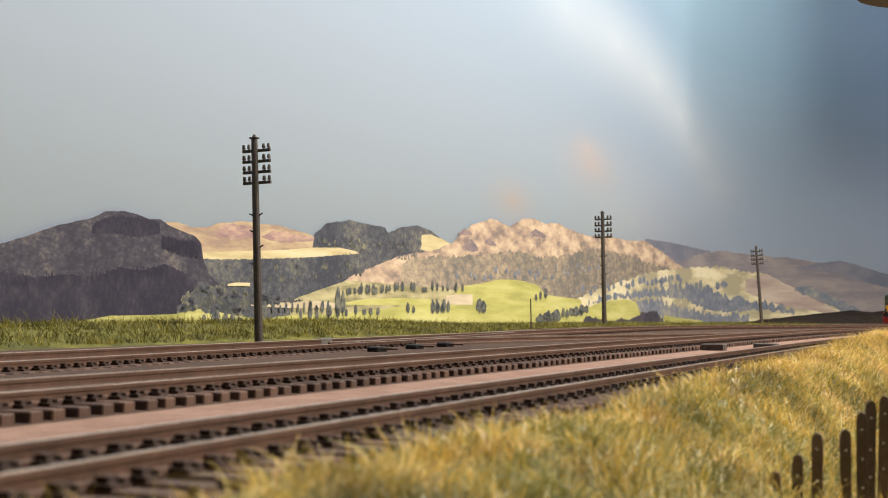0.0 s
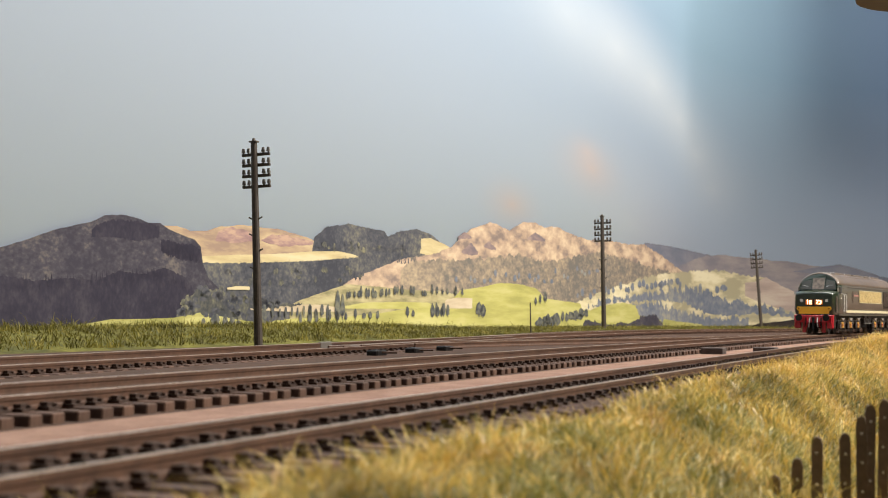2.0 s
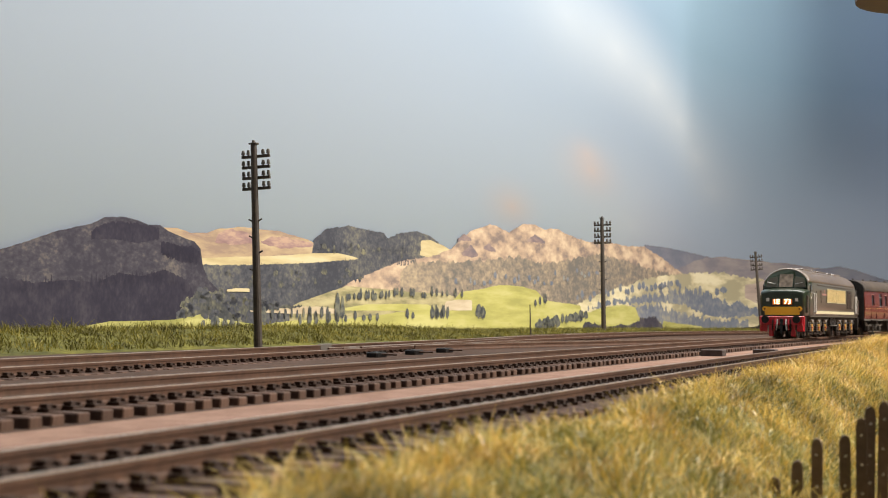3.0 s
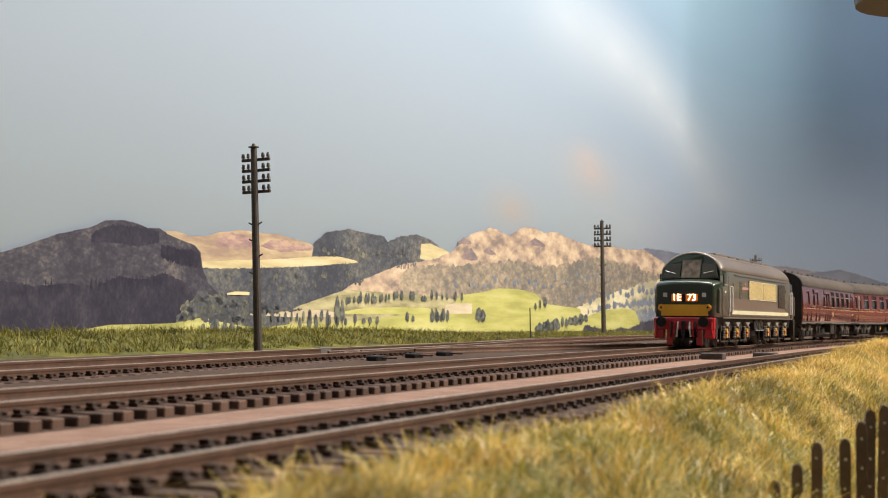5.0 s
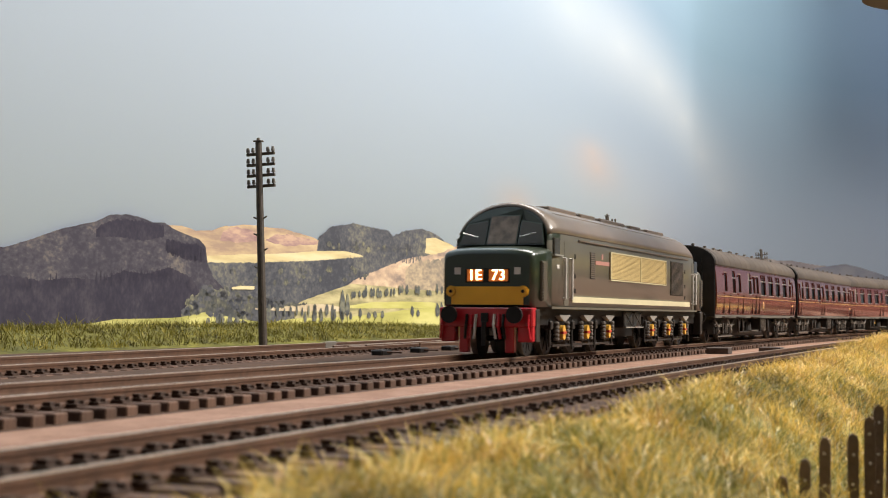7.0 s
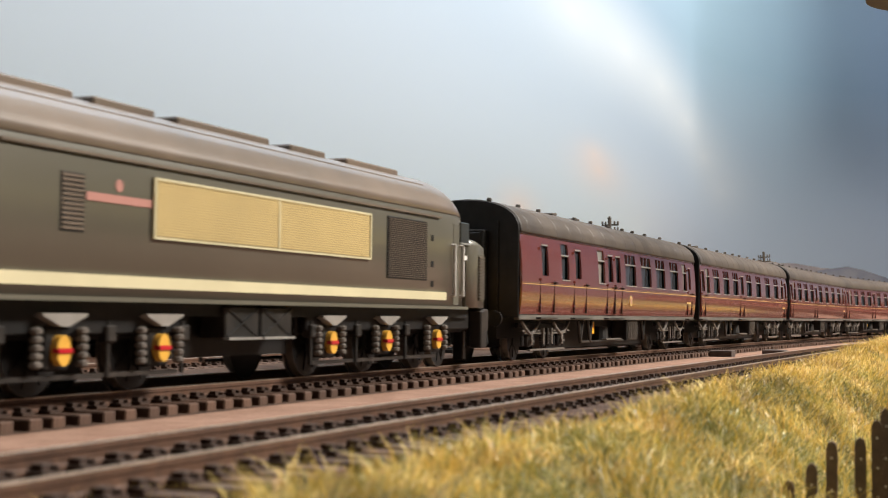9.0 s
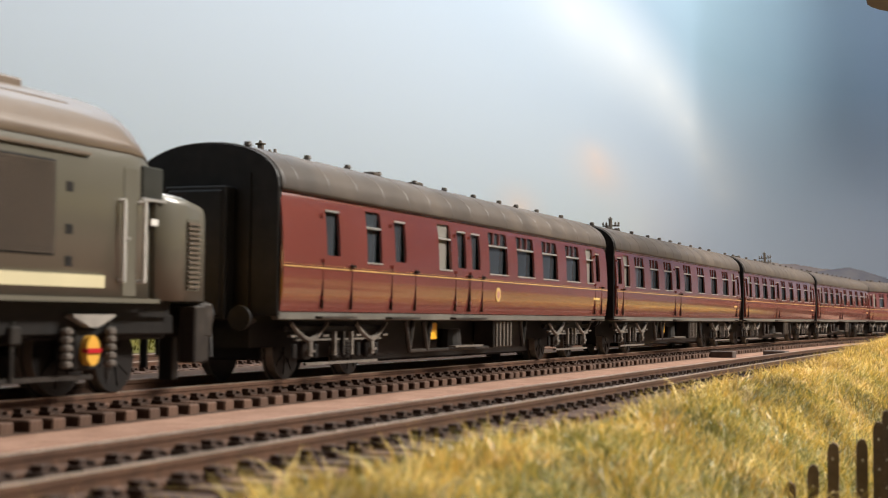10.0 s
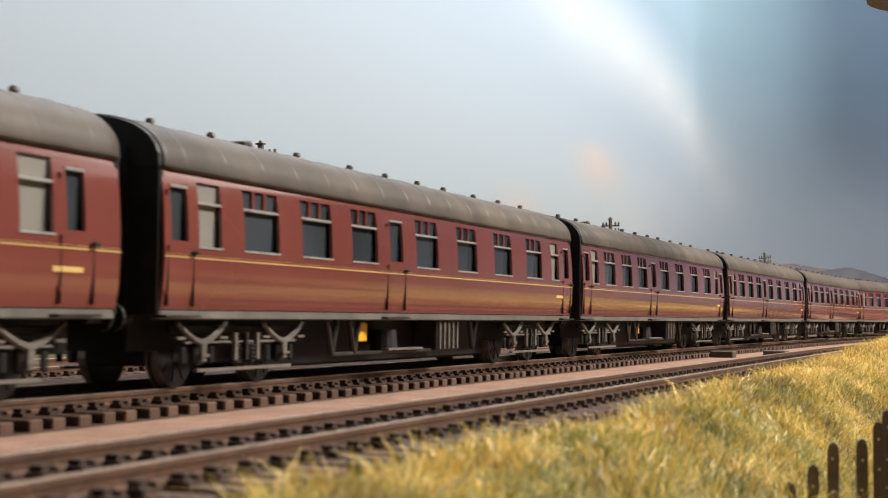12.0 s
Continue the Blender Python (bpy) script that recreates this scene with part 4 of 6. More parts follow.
        if crest_at:
            bm = bmesh.new()
            add_rod(bm, (X(crest_at), y_at(0.0205, -0.0003), 0.0208), (X(crest_at), y_at(0.0205, 0.00015), 0.0208), 0.0021, seg=20)
            part("roundel", bm, M_LINING, root, "round gold and red crest")
            bm = bmesh.new()
            add_rod(bm, (X(crest_at), y_at(0.0205, 0), 0.0208), (X(crest_at), y_at(0.0205, 0.0002), 0.0208), 0.0012, seg=16)
            part("roundel_centre", bm, M_PINK, root)
    # roof with ribs, end walls and gangways
    rs = [ring(x, 0.0180, 0.0405, 0.0410, 0.0509, power=2.2) for x in (-H, -H + 0.002, 0, H - 0.002, H)]
    roof = part("roof", loft(rs), M_ROOF, root, "weathered grey brown roof")
    shade_flat_caps(roof, 0.9)
    for i in range(17):
        x = X(8 + i * 15.1)
        rb = [ring(x + dx, 0.01803 + g, 0.0408, 0.0410, 0.05092 + g, power=2.25) for dx, g in ((-0.0004, -0.0001), (-0.0001, 0.00004), (0.0001, 0.00004), (0.0004, -0.0001))]
        part("roof_rib", loft(rb, False, 1, -1), M_ROOF, root, smooth=True)
    rnd = random.Random(seed)
    for i in range(11):
        x = X(14 + i * 23.0 + rnd.uniform(-4, 4))
        bm = bmesh.new()
        add_rod(bm, (x, 0.0035, 0.0500), (x, 0.0035, 0.0516), 0.0007, seg=8)
        add_rod(bm, (x, 0.0035, 0.0514), (x, 0.0035, 0.0522), 0.0010, 0.0007, seg=10)
        part("ventilator", bm, M_ROOF, root)
    for x in ((78, 108) if crest_at else (55,)):
        bm = bmesh.new()
        add_box(bm, X(x + 2), X(x - 2), 0.001, 0.0045, 0.0498, 0.0519, 0.0003)
        part("roof_box", bm, M_ROOF, root)
    for e in (-1, 1):
        part("end_wall", box(*sorted((e * (H - 0.0008), e * (H + 0.0008))), -0.0176, 0.0176, 0.0140, 0.0408, 0.0002), M_BLACK, root, "black coach end")
        rb = [ring(e * (H - 0.0002), 0.0178, 0.0406, 0.0410, 0.0507, power=2.25), ring(e * (H + 0.0009), 0.0176, 0.0406, 0.0410, 0.0505, power=2.25)]
        part("end_dome", loft(rb), M_BLACK, root)
        gw = part("gangway", box(*sorted((e * (H + 0.0005), e * (H + 0.0052))), -0.0068, 0.0068, 0.0135, 0.0405, 0.0006), M_BLACK, root, "black folding gangway")
        for k in range(3):
            part("bellows_fold", box(*sorted((e * (H + 0.0010 + k * 0.0015), e * (H + 0.0018 + k * 0.0015))), -0.0074, 0.0074, 0.0130, 0.0411, 0.0003), M_BLACK, gw)
        for sg in (-1, 1):
            bm = bmesh.new()
            add_rod(bm, (e * H, sg * 0.0113, 0.0135), (e * (H + 0.0050), sg * 0.0113, 0.0135), 0.0012, seg=10)
            add_rod(bm, (e * (H + 0.0048), sg * 0.0113, 0.0135), (e * (H + 0.0056), sg * 0.0113, 0.0135), 0.0026, seg=16)
            part("buffer", bm, M_BLACK, root)
            bm = bmesh.new()
            add_rod(bm, (e * (H + 0.0010), sg * 0.011, 0.0150), (e * (H + 0.0010), sg * 0.011, 0.0440), 0.0003, seg=6)
            part("end_pipe", bm, M_BLACK, root)
        # bogie
        c = e * (H - 0.0358)
        bg = part("bogie", box(c - 0.0235, c + 0.0235, -0.0070, 0.0070, 0.0042, 0.0125, 0.0004), M_BLACK, root)
        for sg in (-1, 1):
            part("side_frame", box(c - 0.0265, c + 0.0265, *sorted((sg * 0.0128, sg * 0.0142)), 0.0106, 0.0121, 0.0003), M_BLACK, bg)
            part("equaliser_bar", box(c - 0.0225, c + 0.0225, *sorted((sg * 0.0143, sg * 0.0150)), 0.0086, 0.0090), M_GREY, bg, "pale worn bar")
            part("step_bar", box(c - 0.0190, c + 0.0190, *sorted((sg * 0.0146, sg * 0.0156)), 0.0032, 0.0038), M_GREY, bg, "pale worn bar")
            for dx in (-0.0165, 0.0165):
                bm = bmesh.new()
                add_box(bm, c + dx - 0.0019, c + dx + 0.0019, *sorted((sg * 0.0128, sg * 0.0150)), 0.0044, 0.0086, 0.0006)
                part("axlebox", bm, M_FRAME, bg)
                bm = bmesh.new()
                add_box(bm, c + dx - 0.0009, c + dx + 0.0009, *sorted((sg * 0.0148, sg * 0.0156)), 0.0050, 0.0086, 0.0002)
                add_box(bm, c + dx - 0.0014, c + dx + 0.0014, *sorted((sg * 0.0148, sg * 0.0159)), 0.0060, 0.0066)
                part("axlebox_cover", bm, M_GREY, bg)
                # V-shaped spring hanger with curved arms
                bm = bmesh.new()
                arc = [(u, 0.0086 + 0.0040 * (u / 0.0090) ** 1.5) for u in (0.0, 0.0030, 0.0060, 0.0090)]
                for s2 in (-1, 1):
                    for (u0, w0), (u1, w1) in zip(arc, arc[1:]):
                        add_rod(bm, (c + dx + s2 * u0, sg * 0.0150, w0), (c + dx + s2 * u1, sg * 0.0150, w1), 0.00075 - u0 * 0.03, 0.00072 - u1 * 0.03, seg=6)
                part("leaf_spring", bm, M_GREY, bg, "dusty grey leaf spring")
                for s2 in (-1, 1):
                    part("guard_arm", box(c + dx + s2 * 0.0052 - 0.0009, c + dx + s2 * 0.0052 + 0.0009, *sorted((sg * 0.0136, sg * 0.0143)), 0.0046, 0.0080, 0.0003), M_BLACK, bg)
                    part("hanger_bolt", box(c + dx + s2 * 0.0078 - 0.0014, c + dx + s2 * 0.0078 + 0.0014, *sorted((sg * 0.0144, sg * 0.0153)), 0.0094, 0.0099), M_GREY, bg)
            for dx in (-0.0030, 0.0030):
                bm = bmesh.new()
                coil(bm, c + dx, sg * 0.0146, 0.0045, 0.0085, 0.0011)
                part("bolster_spring", bm, M_FRAME, bg)
            for dx in (-0.0045, 0.0, 0.0045):
                part("bolster_bolt", box(c + dx - 0.0005, c + dx + 0.0005, *sorted((sg * 0.0148, sg * 0.0157)), 0.0052, 0.0106), M_GREY if dx else M_FRAME, bg)
        for dx in (-0.0165, 0.0165):
            wheelset(CARRY, 0.0061, c + dx, root)
    # underframe gear
    for sg in (-1, 1):
        bb = part("battery_box", box(X(154), X(138), *sorted((sg * 0.0095, sg * 0.0160)), 0.0052, 0.0132, 0.0003), M_FRAME, root, "grey ribbed battery box")
        for k in range(5):
            x = X(139.5 + k * 3.2)
            part("rib", box(x - 0.0004, x + 0.0004, *sorted((sg * 0.0158, sg * 0.0165)), 0.0056, 0.0128), M_GREY, bb)
        for x in (76, 88, 168):
            bm = bmesh.new()
            for s2 in (-1, 1):
                add_rod(bm, (X(x) + s2 * 0.0026, sg * 0.0150, 0.0130), (X(x), sg * 0.0150, 0.0052), 0.0006, seg=6)
            part("truss_hanger", bm, M_FRAME, root)
        bm = bmesh.new()
        add_rod(bm, (X(76), sg * 0.0148, 0.0053), (X(136), sg * 0.0148, 0.0053), 0.0005, seg=6)
        part("truss_rod", bm, M_FRAME, root)
        cyl = part("vacuum_cylinder", rod((X(112), sg * 0.0120, 0.0055), (X(112), sg * 0.0120, 0.0108), 0.0036, 0.0030, 14), M_FRAME, root)
        part("step_board", box(X(126), X(104), *sorted((sg * 0.0150, sg * 0.0170)), 0.0058, 0.0063), M_GREY, root)
        part("instruction_tag", box(X(97.5), X(92.5), *sorted((sg * 0.0135, sg * 0.0141)), 0.0080, 0.0126, 0.0003), M_YELLOW, root, "small yellow tag")
    # underframe deepened and a filler block added, both black for the underside's shade
    part("underframe", box(-H + 0.002, H - 0.002, -0.0095, 0.0095, 0.0072, 0.0149), M_BLACK, root)
    part("brake_gear", box(X(205), X(52), -0.0062, 0.0070, 0.0026, 0.0090, 0.0006), M_BLACK, root)
    return root


loco = build_loco()
brake = coach("maroon brake coach with gold lining behind the locomotive",
              [(42.0, 50.5), (127, 143.3), (152.5, 169), (178, 194.3), (204.5, 220.3)], [(87.6, 96.6), (229.5, 238)],
              [(20.5, 27.4), (58.5, 65.4), (101.5, 108), (112.5, 119.3), (241.5, 246.5)], [(18.5, 33.5), (56.5, 71.5), (99.8, 110), (111, 121), (240, 249)], 134.5, 1)
second = coach("maroon compartment coach with gold lining and grey roof",
               [(29, 43.6), (54, 68.6), (79.2, 93.4), (117.6, 132.6), (147, 162.2), (177.2, 192.7), (207.2, 222.6)], [(11.8, 20.2), (233, 241.3)],
               [(2.2, 8.0), (101, 108.8), (247, 252.6)], [(1.2, 10.0), (99.5, 110.3), (245.8, 254.5)], 0, 2)
coaches = [brake, second] + [copy_thing(second, Matrix.Identity(4)) for i in range(5)]
for c_ in coaches[2:]:
    kids = [o for o in c_.children if o.name.startswith("wheelset")]
    for o in kids:
        WHEELS.append((o, o.location.x, 0.0061))

# ---------------------------------------------------------------- backdrop
def print_material(name, c1, c2, c3, sx, sz, lo=0.38, hi=0.62, detail=7, rough=0.7):
    """Three inks broken up by stretched noise, as in a printed landscape photograph."""
    m = bpy.data.materials.new(name)
    m.use_nodes = True
    nt = m.node_tree
    bs = nt.nodes["Principled BSDF"]
    bs.inputs["Roughness"].default_value, bs.inputs["Specular IOR Level"].default_value = rough, 0.25
    tc, mp, n1 = nt.nodes.new("ShaderNodeTexCoord"), nt.nodes.new("ShaderNodeMapping"), nt.nodes.new("ShaderNodeTexNoise")
    mp.inputs["Scale"].default_value = (sx, sx, sz)
    n1.inputs["Scale"].default_value, n1.inputs["Detail"].default_value, n1.inputs["Roughness"].default_value = 1.0, detail, 0.62
    nt.links.new(tc.outputs["Object"], mp.inputs["Vector"])
    nt.links.new(mp.outputs["Vector"], n1.inputs["Vector"])
    rp = nt.nodes.new("ShaderNodeValToRGB")
    rp.color_ramp.elements[0].position, rp.color_ramp.elements[0].color = lo, (*c1, 1)
    rp.color_ramp.elements[1].position, rp.color_ramp.elements[1].color = hi, (*c3, 1)
    e = rp.color_ramp.elements.new((lo + hi) / 2)
    e.color = (*c2, 1)
    nt.links.new(n1.outputs["Fac"], rp.inputs[0])
    nt.links.new(rp.outputs[0], bs.inputs["Base Color"])
    return m


def sky_material():
    """Printed sky: grey-blue, deeper blue along the curved corner, with a pale light streak and pink glows painted in.
    """
    m = bpy.data.materials.new("printed_sky")
    m.use_nodes = True
    nt = m.node_tree
    bs = nt.nodes["Principled BSDF"]
    bs.inputs["Roughness"].default_value, bs.inputs["Specular IOR Level"].default_value = 0.6, 0.3
    tc = nt.nodes.new("ShaderNodeTexCoord")
    sep = nt.nodes.new("ShaderNodeSeparateXYZ")
    nt.links.new(tc.outputs["Object"], sep.inputs[0])
    rp = nt.nodes.new("ShaderNodeValToRGB")
    rg = nt.nodes.new("ShaderNodeMapRange")
    rg.inputs["From Min"].default_value, rg.inputs["From Max"].default_value = -0.3, 1.1
    nt.links.new(sep.outputs["X"], rg.inputs["Value"])
    nt.links.new(rg.outputs["Result"], rp.inputs[0])
    rp.color_ramp.elements[0].color = (0.30, 0.385, 0.495, 1)
    rp.color_ramp.elements[1].color = (0.27, 0.38, 0.60, 1)
    for p, c in ((0.40, (0.30, 0.405, 0.53)), (0.56, (0.33, 0.485, 0.61)), (0.70, (0.36, 0.54, 0.70))):
        e = rp.color_ramp.elements.new(p)
        e.color = (*c, 1)
    last = rp.outputs[0]
    # paler towards the hills, painted in to offset the lamp's falloff
    low, low_lift = nt.nodes.new("ShaderNodeMapRange"), nt.nodes.new("ShaderNodeMix")
    low.inputs["From Min"].default_value, low.inputs["From Max"].default_value = 0.05, 0.50
    low.inputs["To Min"].default_value, low.inputs["To Max"].default_value = 0.95, 0.0
    low_lift.data_type = "RGBA"
    low_lift.inputs["B"].default_value = (0.70, 0.80, 0.96, 1)
    nt.links.new(sep.outputs["Z"], low.inputs["Value"])
    nt.links.new(low.outputs["Result"], low_lift.inputs["Factor"])
    nt.links.new(last, low_lift.inputs["A"])
    last = low_lift.outputs["Result"]
    # light streak and pink glows on the sheet, put into its colour
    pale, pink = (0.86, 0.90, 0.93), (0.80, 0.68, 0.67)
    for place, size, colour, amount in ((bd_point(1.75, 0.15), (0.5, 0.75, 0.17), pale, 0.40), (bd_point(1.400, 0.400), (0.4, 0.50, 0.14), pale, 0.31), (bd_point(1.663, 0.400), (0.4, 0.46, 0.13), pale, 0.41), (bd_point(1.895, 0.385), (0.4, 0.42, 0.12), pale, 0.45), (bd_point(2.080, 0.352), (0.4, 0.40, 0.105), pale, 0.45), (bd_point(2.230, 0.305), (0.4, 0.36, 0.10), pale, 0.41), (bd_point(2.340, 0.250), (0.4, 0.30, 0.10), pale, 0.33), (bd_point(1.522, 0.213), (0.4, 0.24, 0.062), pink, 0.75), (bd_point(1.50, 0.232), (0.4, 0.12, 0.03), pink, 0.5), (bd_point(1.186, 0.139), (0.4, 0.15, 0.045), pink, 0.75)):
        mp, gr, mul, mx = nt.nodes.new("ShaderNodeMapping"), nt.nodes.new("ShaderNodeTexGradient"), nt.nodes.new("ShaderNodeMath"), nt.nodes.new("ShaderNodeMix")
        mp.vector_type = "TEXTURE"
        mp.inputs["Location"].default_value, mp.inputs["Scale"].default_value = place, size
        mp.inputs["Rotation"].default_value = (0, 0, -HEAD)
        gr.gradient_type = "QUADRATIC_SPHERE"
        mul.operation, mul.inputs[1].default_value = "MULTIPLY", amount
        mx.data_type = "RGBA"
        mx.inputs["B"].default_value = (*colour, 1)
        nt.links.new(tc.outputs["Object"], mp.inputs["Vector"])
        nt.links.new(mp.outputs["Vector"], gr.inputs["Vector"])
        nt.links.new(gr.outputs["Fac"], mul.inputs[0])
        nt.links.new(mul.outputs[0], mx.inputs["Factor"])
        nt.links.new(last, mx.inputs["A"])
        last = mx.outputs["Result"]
    nt.links.new(last, bs.inputs["Base Color"])
    return m


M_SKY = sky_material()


def backdrop():
    aa = np.concatenate([np.arange(-1.6, 2.2, 0.1), np.arange(2.2, 3.4, 0.03), np.arange(3.4, 5.0, 0.2)])
    vs, fs = [], []
    for a in aa:
        for off, z in ((0, -0.02), (0, 1.15), (-0.006, 1.15), (-0.006, -0.02)):
            vs.append(bd_point(a, z, off))
    for i in range(len(aa) - 1):
        for j in range(4):
            fs.append((i * 4 + j, i * 4 + (j + 1) % 4, (i + 1) * 4 + (j + 1) % 4, (i + 1) * 4 + j))
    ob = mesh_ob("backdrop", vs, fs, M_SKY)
    ob.data.polygons.foreach_set("use_smooth", [j == 0 for i in range(len(aa) - 1) for j in range(4)])
    return tagged(ob, "printed landscape backscene with pale sky and hills", "backdrop", kind="structure")


def wood_material(name, c1, c2, c3, sx, sz, big=14.0):
    """Printed woodland: crowns as cells, dark between them, with lighter stands."""
    m = bpy.data.materials.new(name)
    m.use_nodes = True
    nt = m.node_tree
    bs = nt.nodes["Principled BSDF"]
    bs.inputs["Roughness"].default_value, bs.inputs["Specular IOR Level"].default_value = 0.7, 0.2
    tc, mp, vo, n1, n2 = (nt.nodes.new("ShaderNode" + k) for k in ("TexCoord", "Mapping", "TexVoronoi", "TexNoise", "TexNoise"))
    mp.inputs["Scale"].default_value = (sx, sx, sz)
    nt.links.new(tc.outputs["Object"], mp.inputs["Vector"])
    nt.links.new(mp.outputs["Vector"], vo.inputs["Vector"])
    vo.inputs["Scale"].default_value = 1.0
    n1.inputs["Scale"].default_value, n1.inputs["Detail"].default_value = big, 5
    n2.inputs["Scale"].default_value, n2.inputs["Detail"].default_value = 2.5, 4
    nt.links.new(tc.outputs["Object"], n1.inputs["Vector"])
    nt.links.new(mp.outputs["Vector"], n2.inputs["Vector"])
    mix, rng, sub = nt.nodes.new("ShaderNodeMath"), nt.nodes.new("ShaderNodeMapRange"), nt.nodes.new("ShaderNodeMath")
    rng.inputs["From Min"].default_value, rng.inputs["From Max"].default_value = 0.32, 0.7
    nt.links.new(n1.outputs["Fac"], rng.inputs["Value"])
    mix.operation, mix.inputs[1].default_value = "MULTIPLY_ADD", 0.55
    nt.links.new(rng.outputs["Result"], mix.inputs[0])
    sub.operation, sub.inputs[1].default_value = "MULTIPLY_ADD", -0.45
    nt.links.new(vo.outputs["Distance"], sub.inputs[0])
    nt.links.new(n2.outputs["Fac"], sub.inputs[2])
    nt.links.new(sub.outputs[0], mix.inputs[2])
    rp = nt.nodes.new("ShaderNodeValToRGB")
    rp.color_ramp.elements[0].position, rp.color_ramp.elements[0].color = 0.30, (*c1, 1)
    rp.color_ramp.elements[1].position, rp.color_ramp.elements[1].color = 1.0, (*c3, 1)
    e = rp.color_ramp.elements.new(0.62)
    e.color = (*c2, 1)
    nt.links.new(mix.outputs[0], rp.inputs[0])
    nt.links.new(rp.outputs[0], bs.inputs["Base Color"])
    return m


def hill(parent, name, ctrl, foot, layer, mat, rough_amp, freq, label=""):
    """A printed land form laid on the backdrop: ridge from a few heights, broken by noise; foot is one height or a line."""
    ca, cz = [c[0] for c in ctrl], [c[1] for c in ctrl]
    n = max(60, int((ca[-1] - ca[0]) / 0.0012))
    off = 0.0004 + 0.00007 * layer
    vs, fs = [], []
    for i in range(n + 1):
        a = ca[0] + (ca[-1] - ca[0]) * i / n
        z = float(np.interp(a, ca, cz))
        g = 0.5 + a * 0.5
        z += rough_amp * g * (noise.noise((a * freq, layer * 3.1, 0)) + 0.6 * noise.noise((a * freq * 2.7, layer * 3.1, 5)) + 0.45 * noise.noise((a * freq * 7, layer, 9)))
        f = foot if isinstance(foot, float) else float(np.interp(a, [c[0] for c in foot], [c[1] for c in foot])) + rough_amp * g * noise.noise((a * freq, layer, 17))
        z = max(z, f + 0.0001)
        vs += [bd_point(a, f, off), bd_point(a, z, off)]
    for i in range(n):
        fs.append((2 * i, 2 * i + 2, 2 * i + 3, 2 * i + 1))
    return mesh_ob(name, vs, fs, mat, parent, label)


def tree_row(parent, spots, layer, mat):
    """Printed broadleaf trees: uneven crowns that come down to the ground. a, z of the foot, width, height."""
    rnd = random.Random(40 + layer)
    vs, fs = [], []
    off = 0.0004 + 0.00007 * layer
    k = 16
    for a, z, w, h in spots:
        o = len(vs)
        for i in range(k):
            t = 2 * math.pi * i / k
            r = rnd.uniform(0.78, 1.12)
            c, s = math.cos(t), math.sin(t)
            vs.append(bd_point(a + 0.5 * w * r * math.copysign(abs(c) ** 0.8, c) * (1.0 - 0.25 * s), z + h * 0.54 + h * 0.46 * r * s, off))
        fs.append(tuple(range(o, o + k)))
        o = len(vs)
        vs += [bd_point(a + dx * w * 0.08, z + dz, off) for dx, dz in ((-1, 0), (1, 0), (1, h * 0.3), (-1, h * 0.3))]
        fs.append((o, o + 1, o + 2, o + 3))
    return tagged(mesh_ob("printed_trees", vs, fs, mat, parent), kind="stuff")


def conifers(parent, spots, layer, mat):
    """Printed fir trees: stepped pointed outlines."""
    vs, fs = [], []
    off = 0.0004 + 0.00007 * layer
    shape = ((-1, 0), (1, 0), (0.45, 0.4), (0.7, 0.4), (0.2, 0.75), (0, 1), (-0.25, 0.72), (-0.65, 0.38), (-0.4, 0.38))
    for a, z, w, h in spots:
        o = len(vs)
        vs += [bd_point(a + w * x, z + h * y, off) for x, y in shape]
        fs.append(tuple(range(o, o + len(shape))))
    return tagged(mesh_ob("printed_conifers", vs, fs, mat, parent), kind="stuff")


def stand(rnd, line, n, w, h, drop=0.0, spread=0.12):
    """Trees along a line of the print; w and h in metres at the left end, wider where the sheet runs away."""
    out = []
    la, lz = [p[0] for p in line], [p[1] for p in line]
    for i in range(n):
        a = la[0] + (la[-1] - la[0]) * (i + 0.5 + rnd.uniform(-spread, spread) * 4) / n
        g = 0.62 + a * a * 1.25
        out.append((a, float(np.interp(a, la, lz)) - rnd.random() * drop, w * g * rnd.uniform(0.7, 1.3), h * (0.7 + 0.45 * a) * rnd.uniform(0.65, 1.25)))
    return out


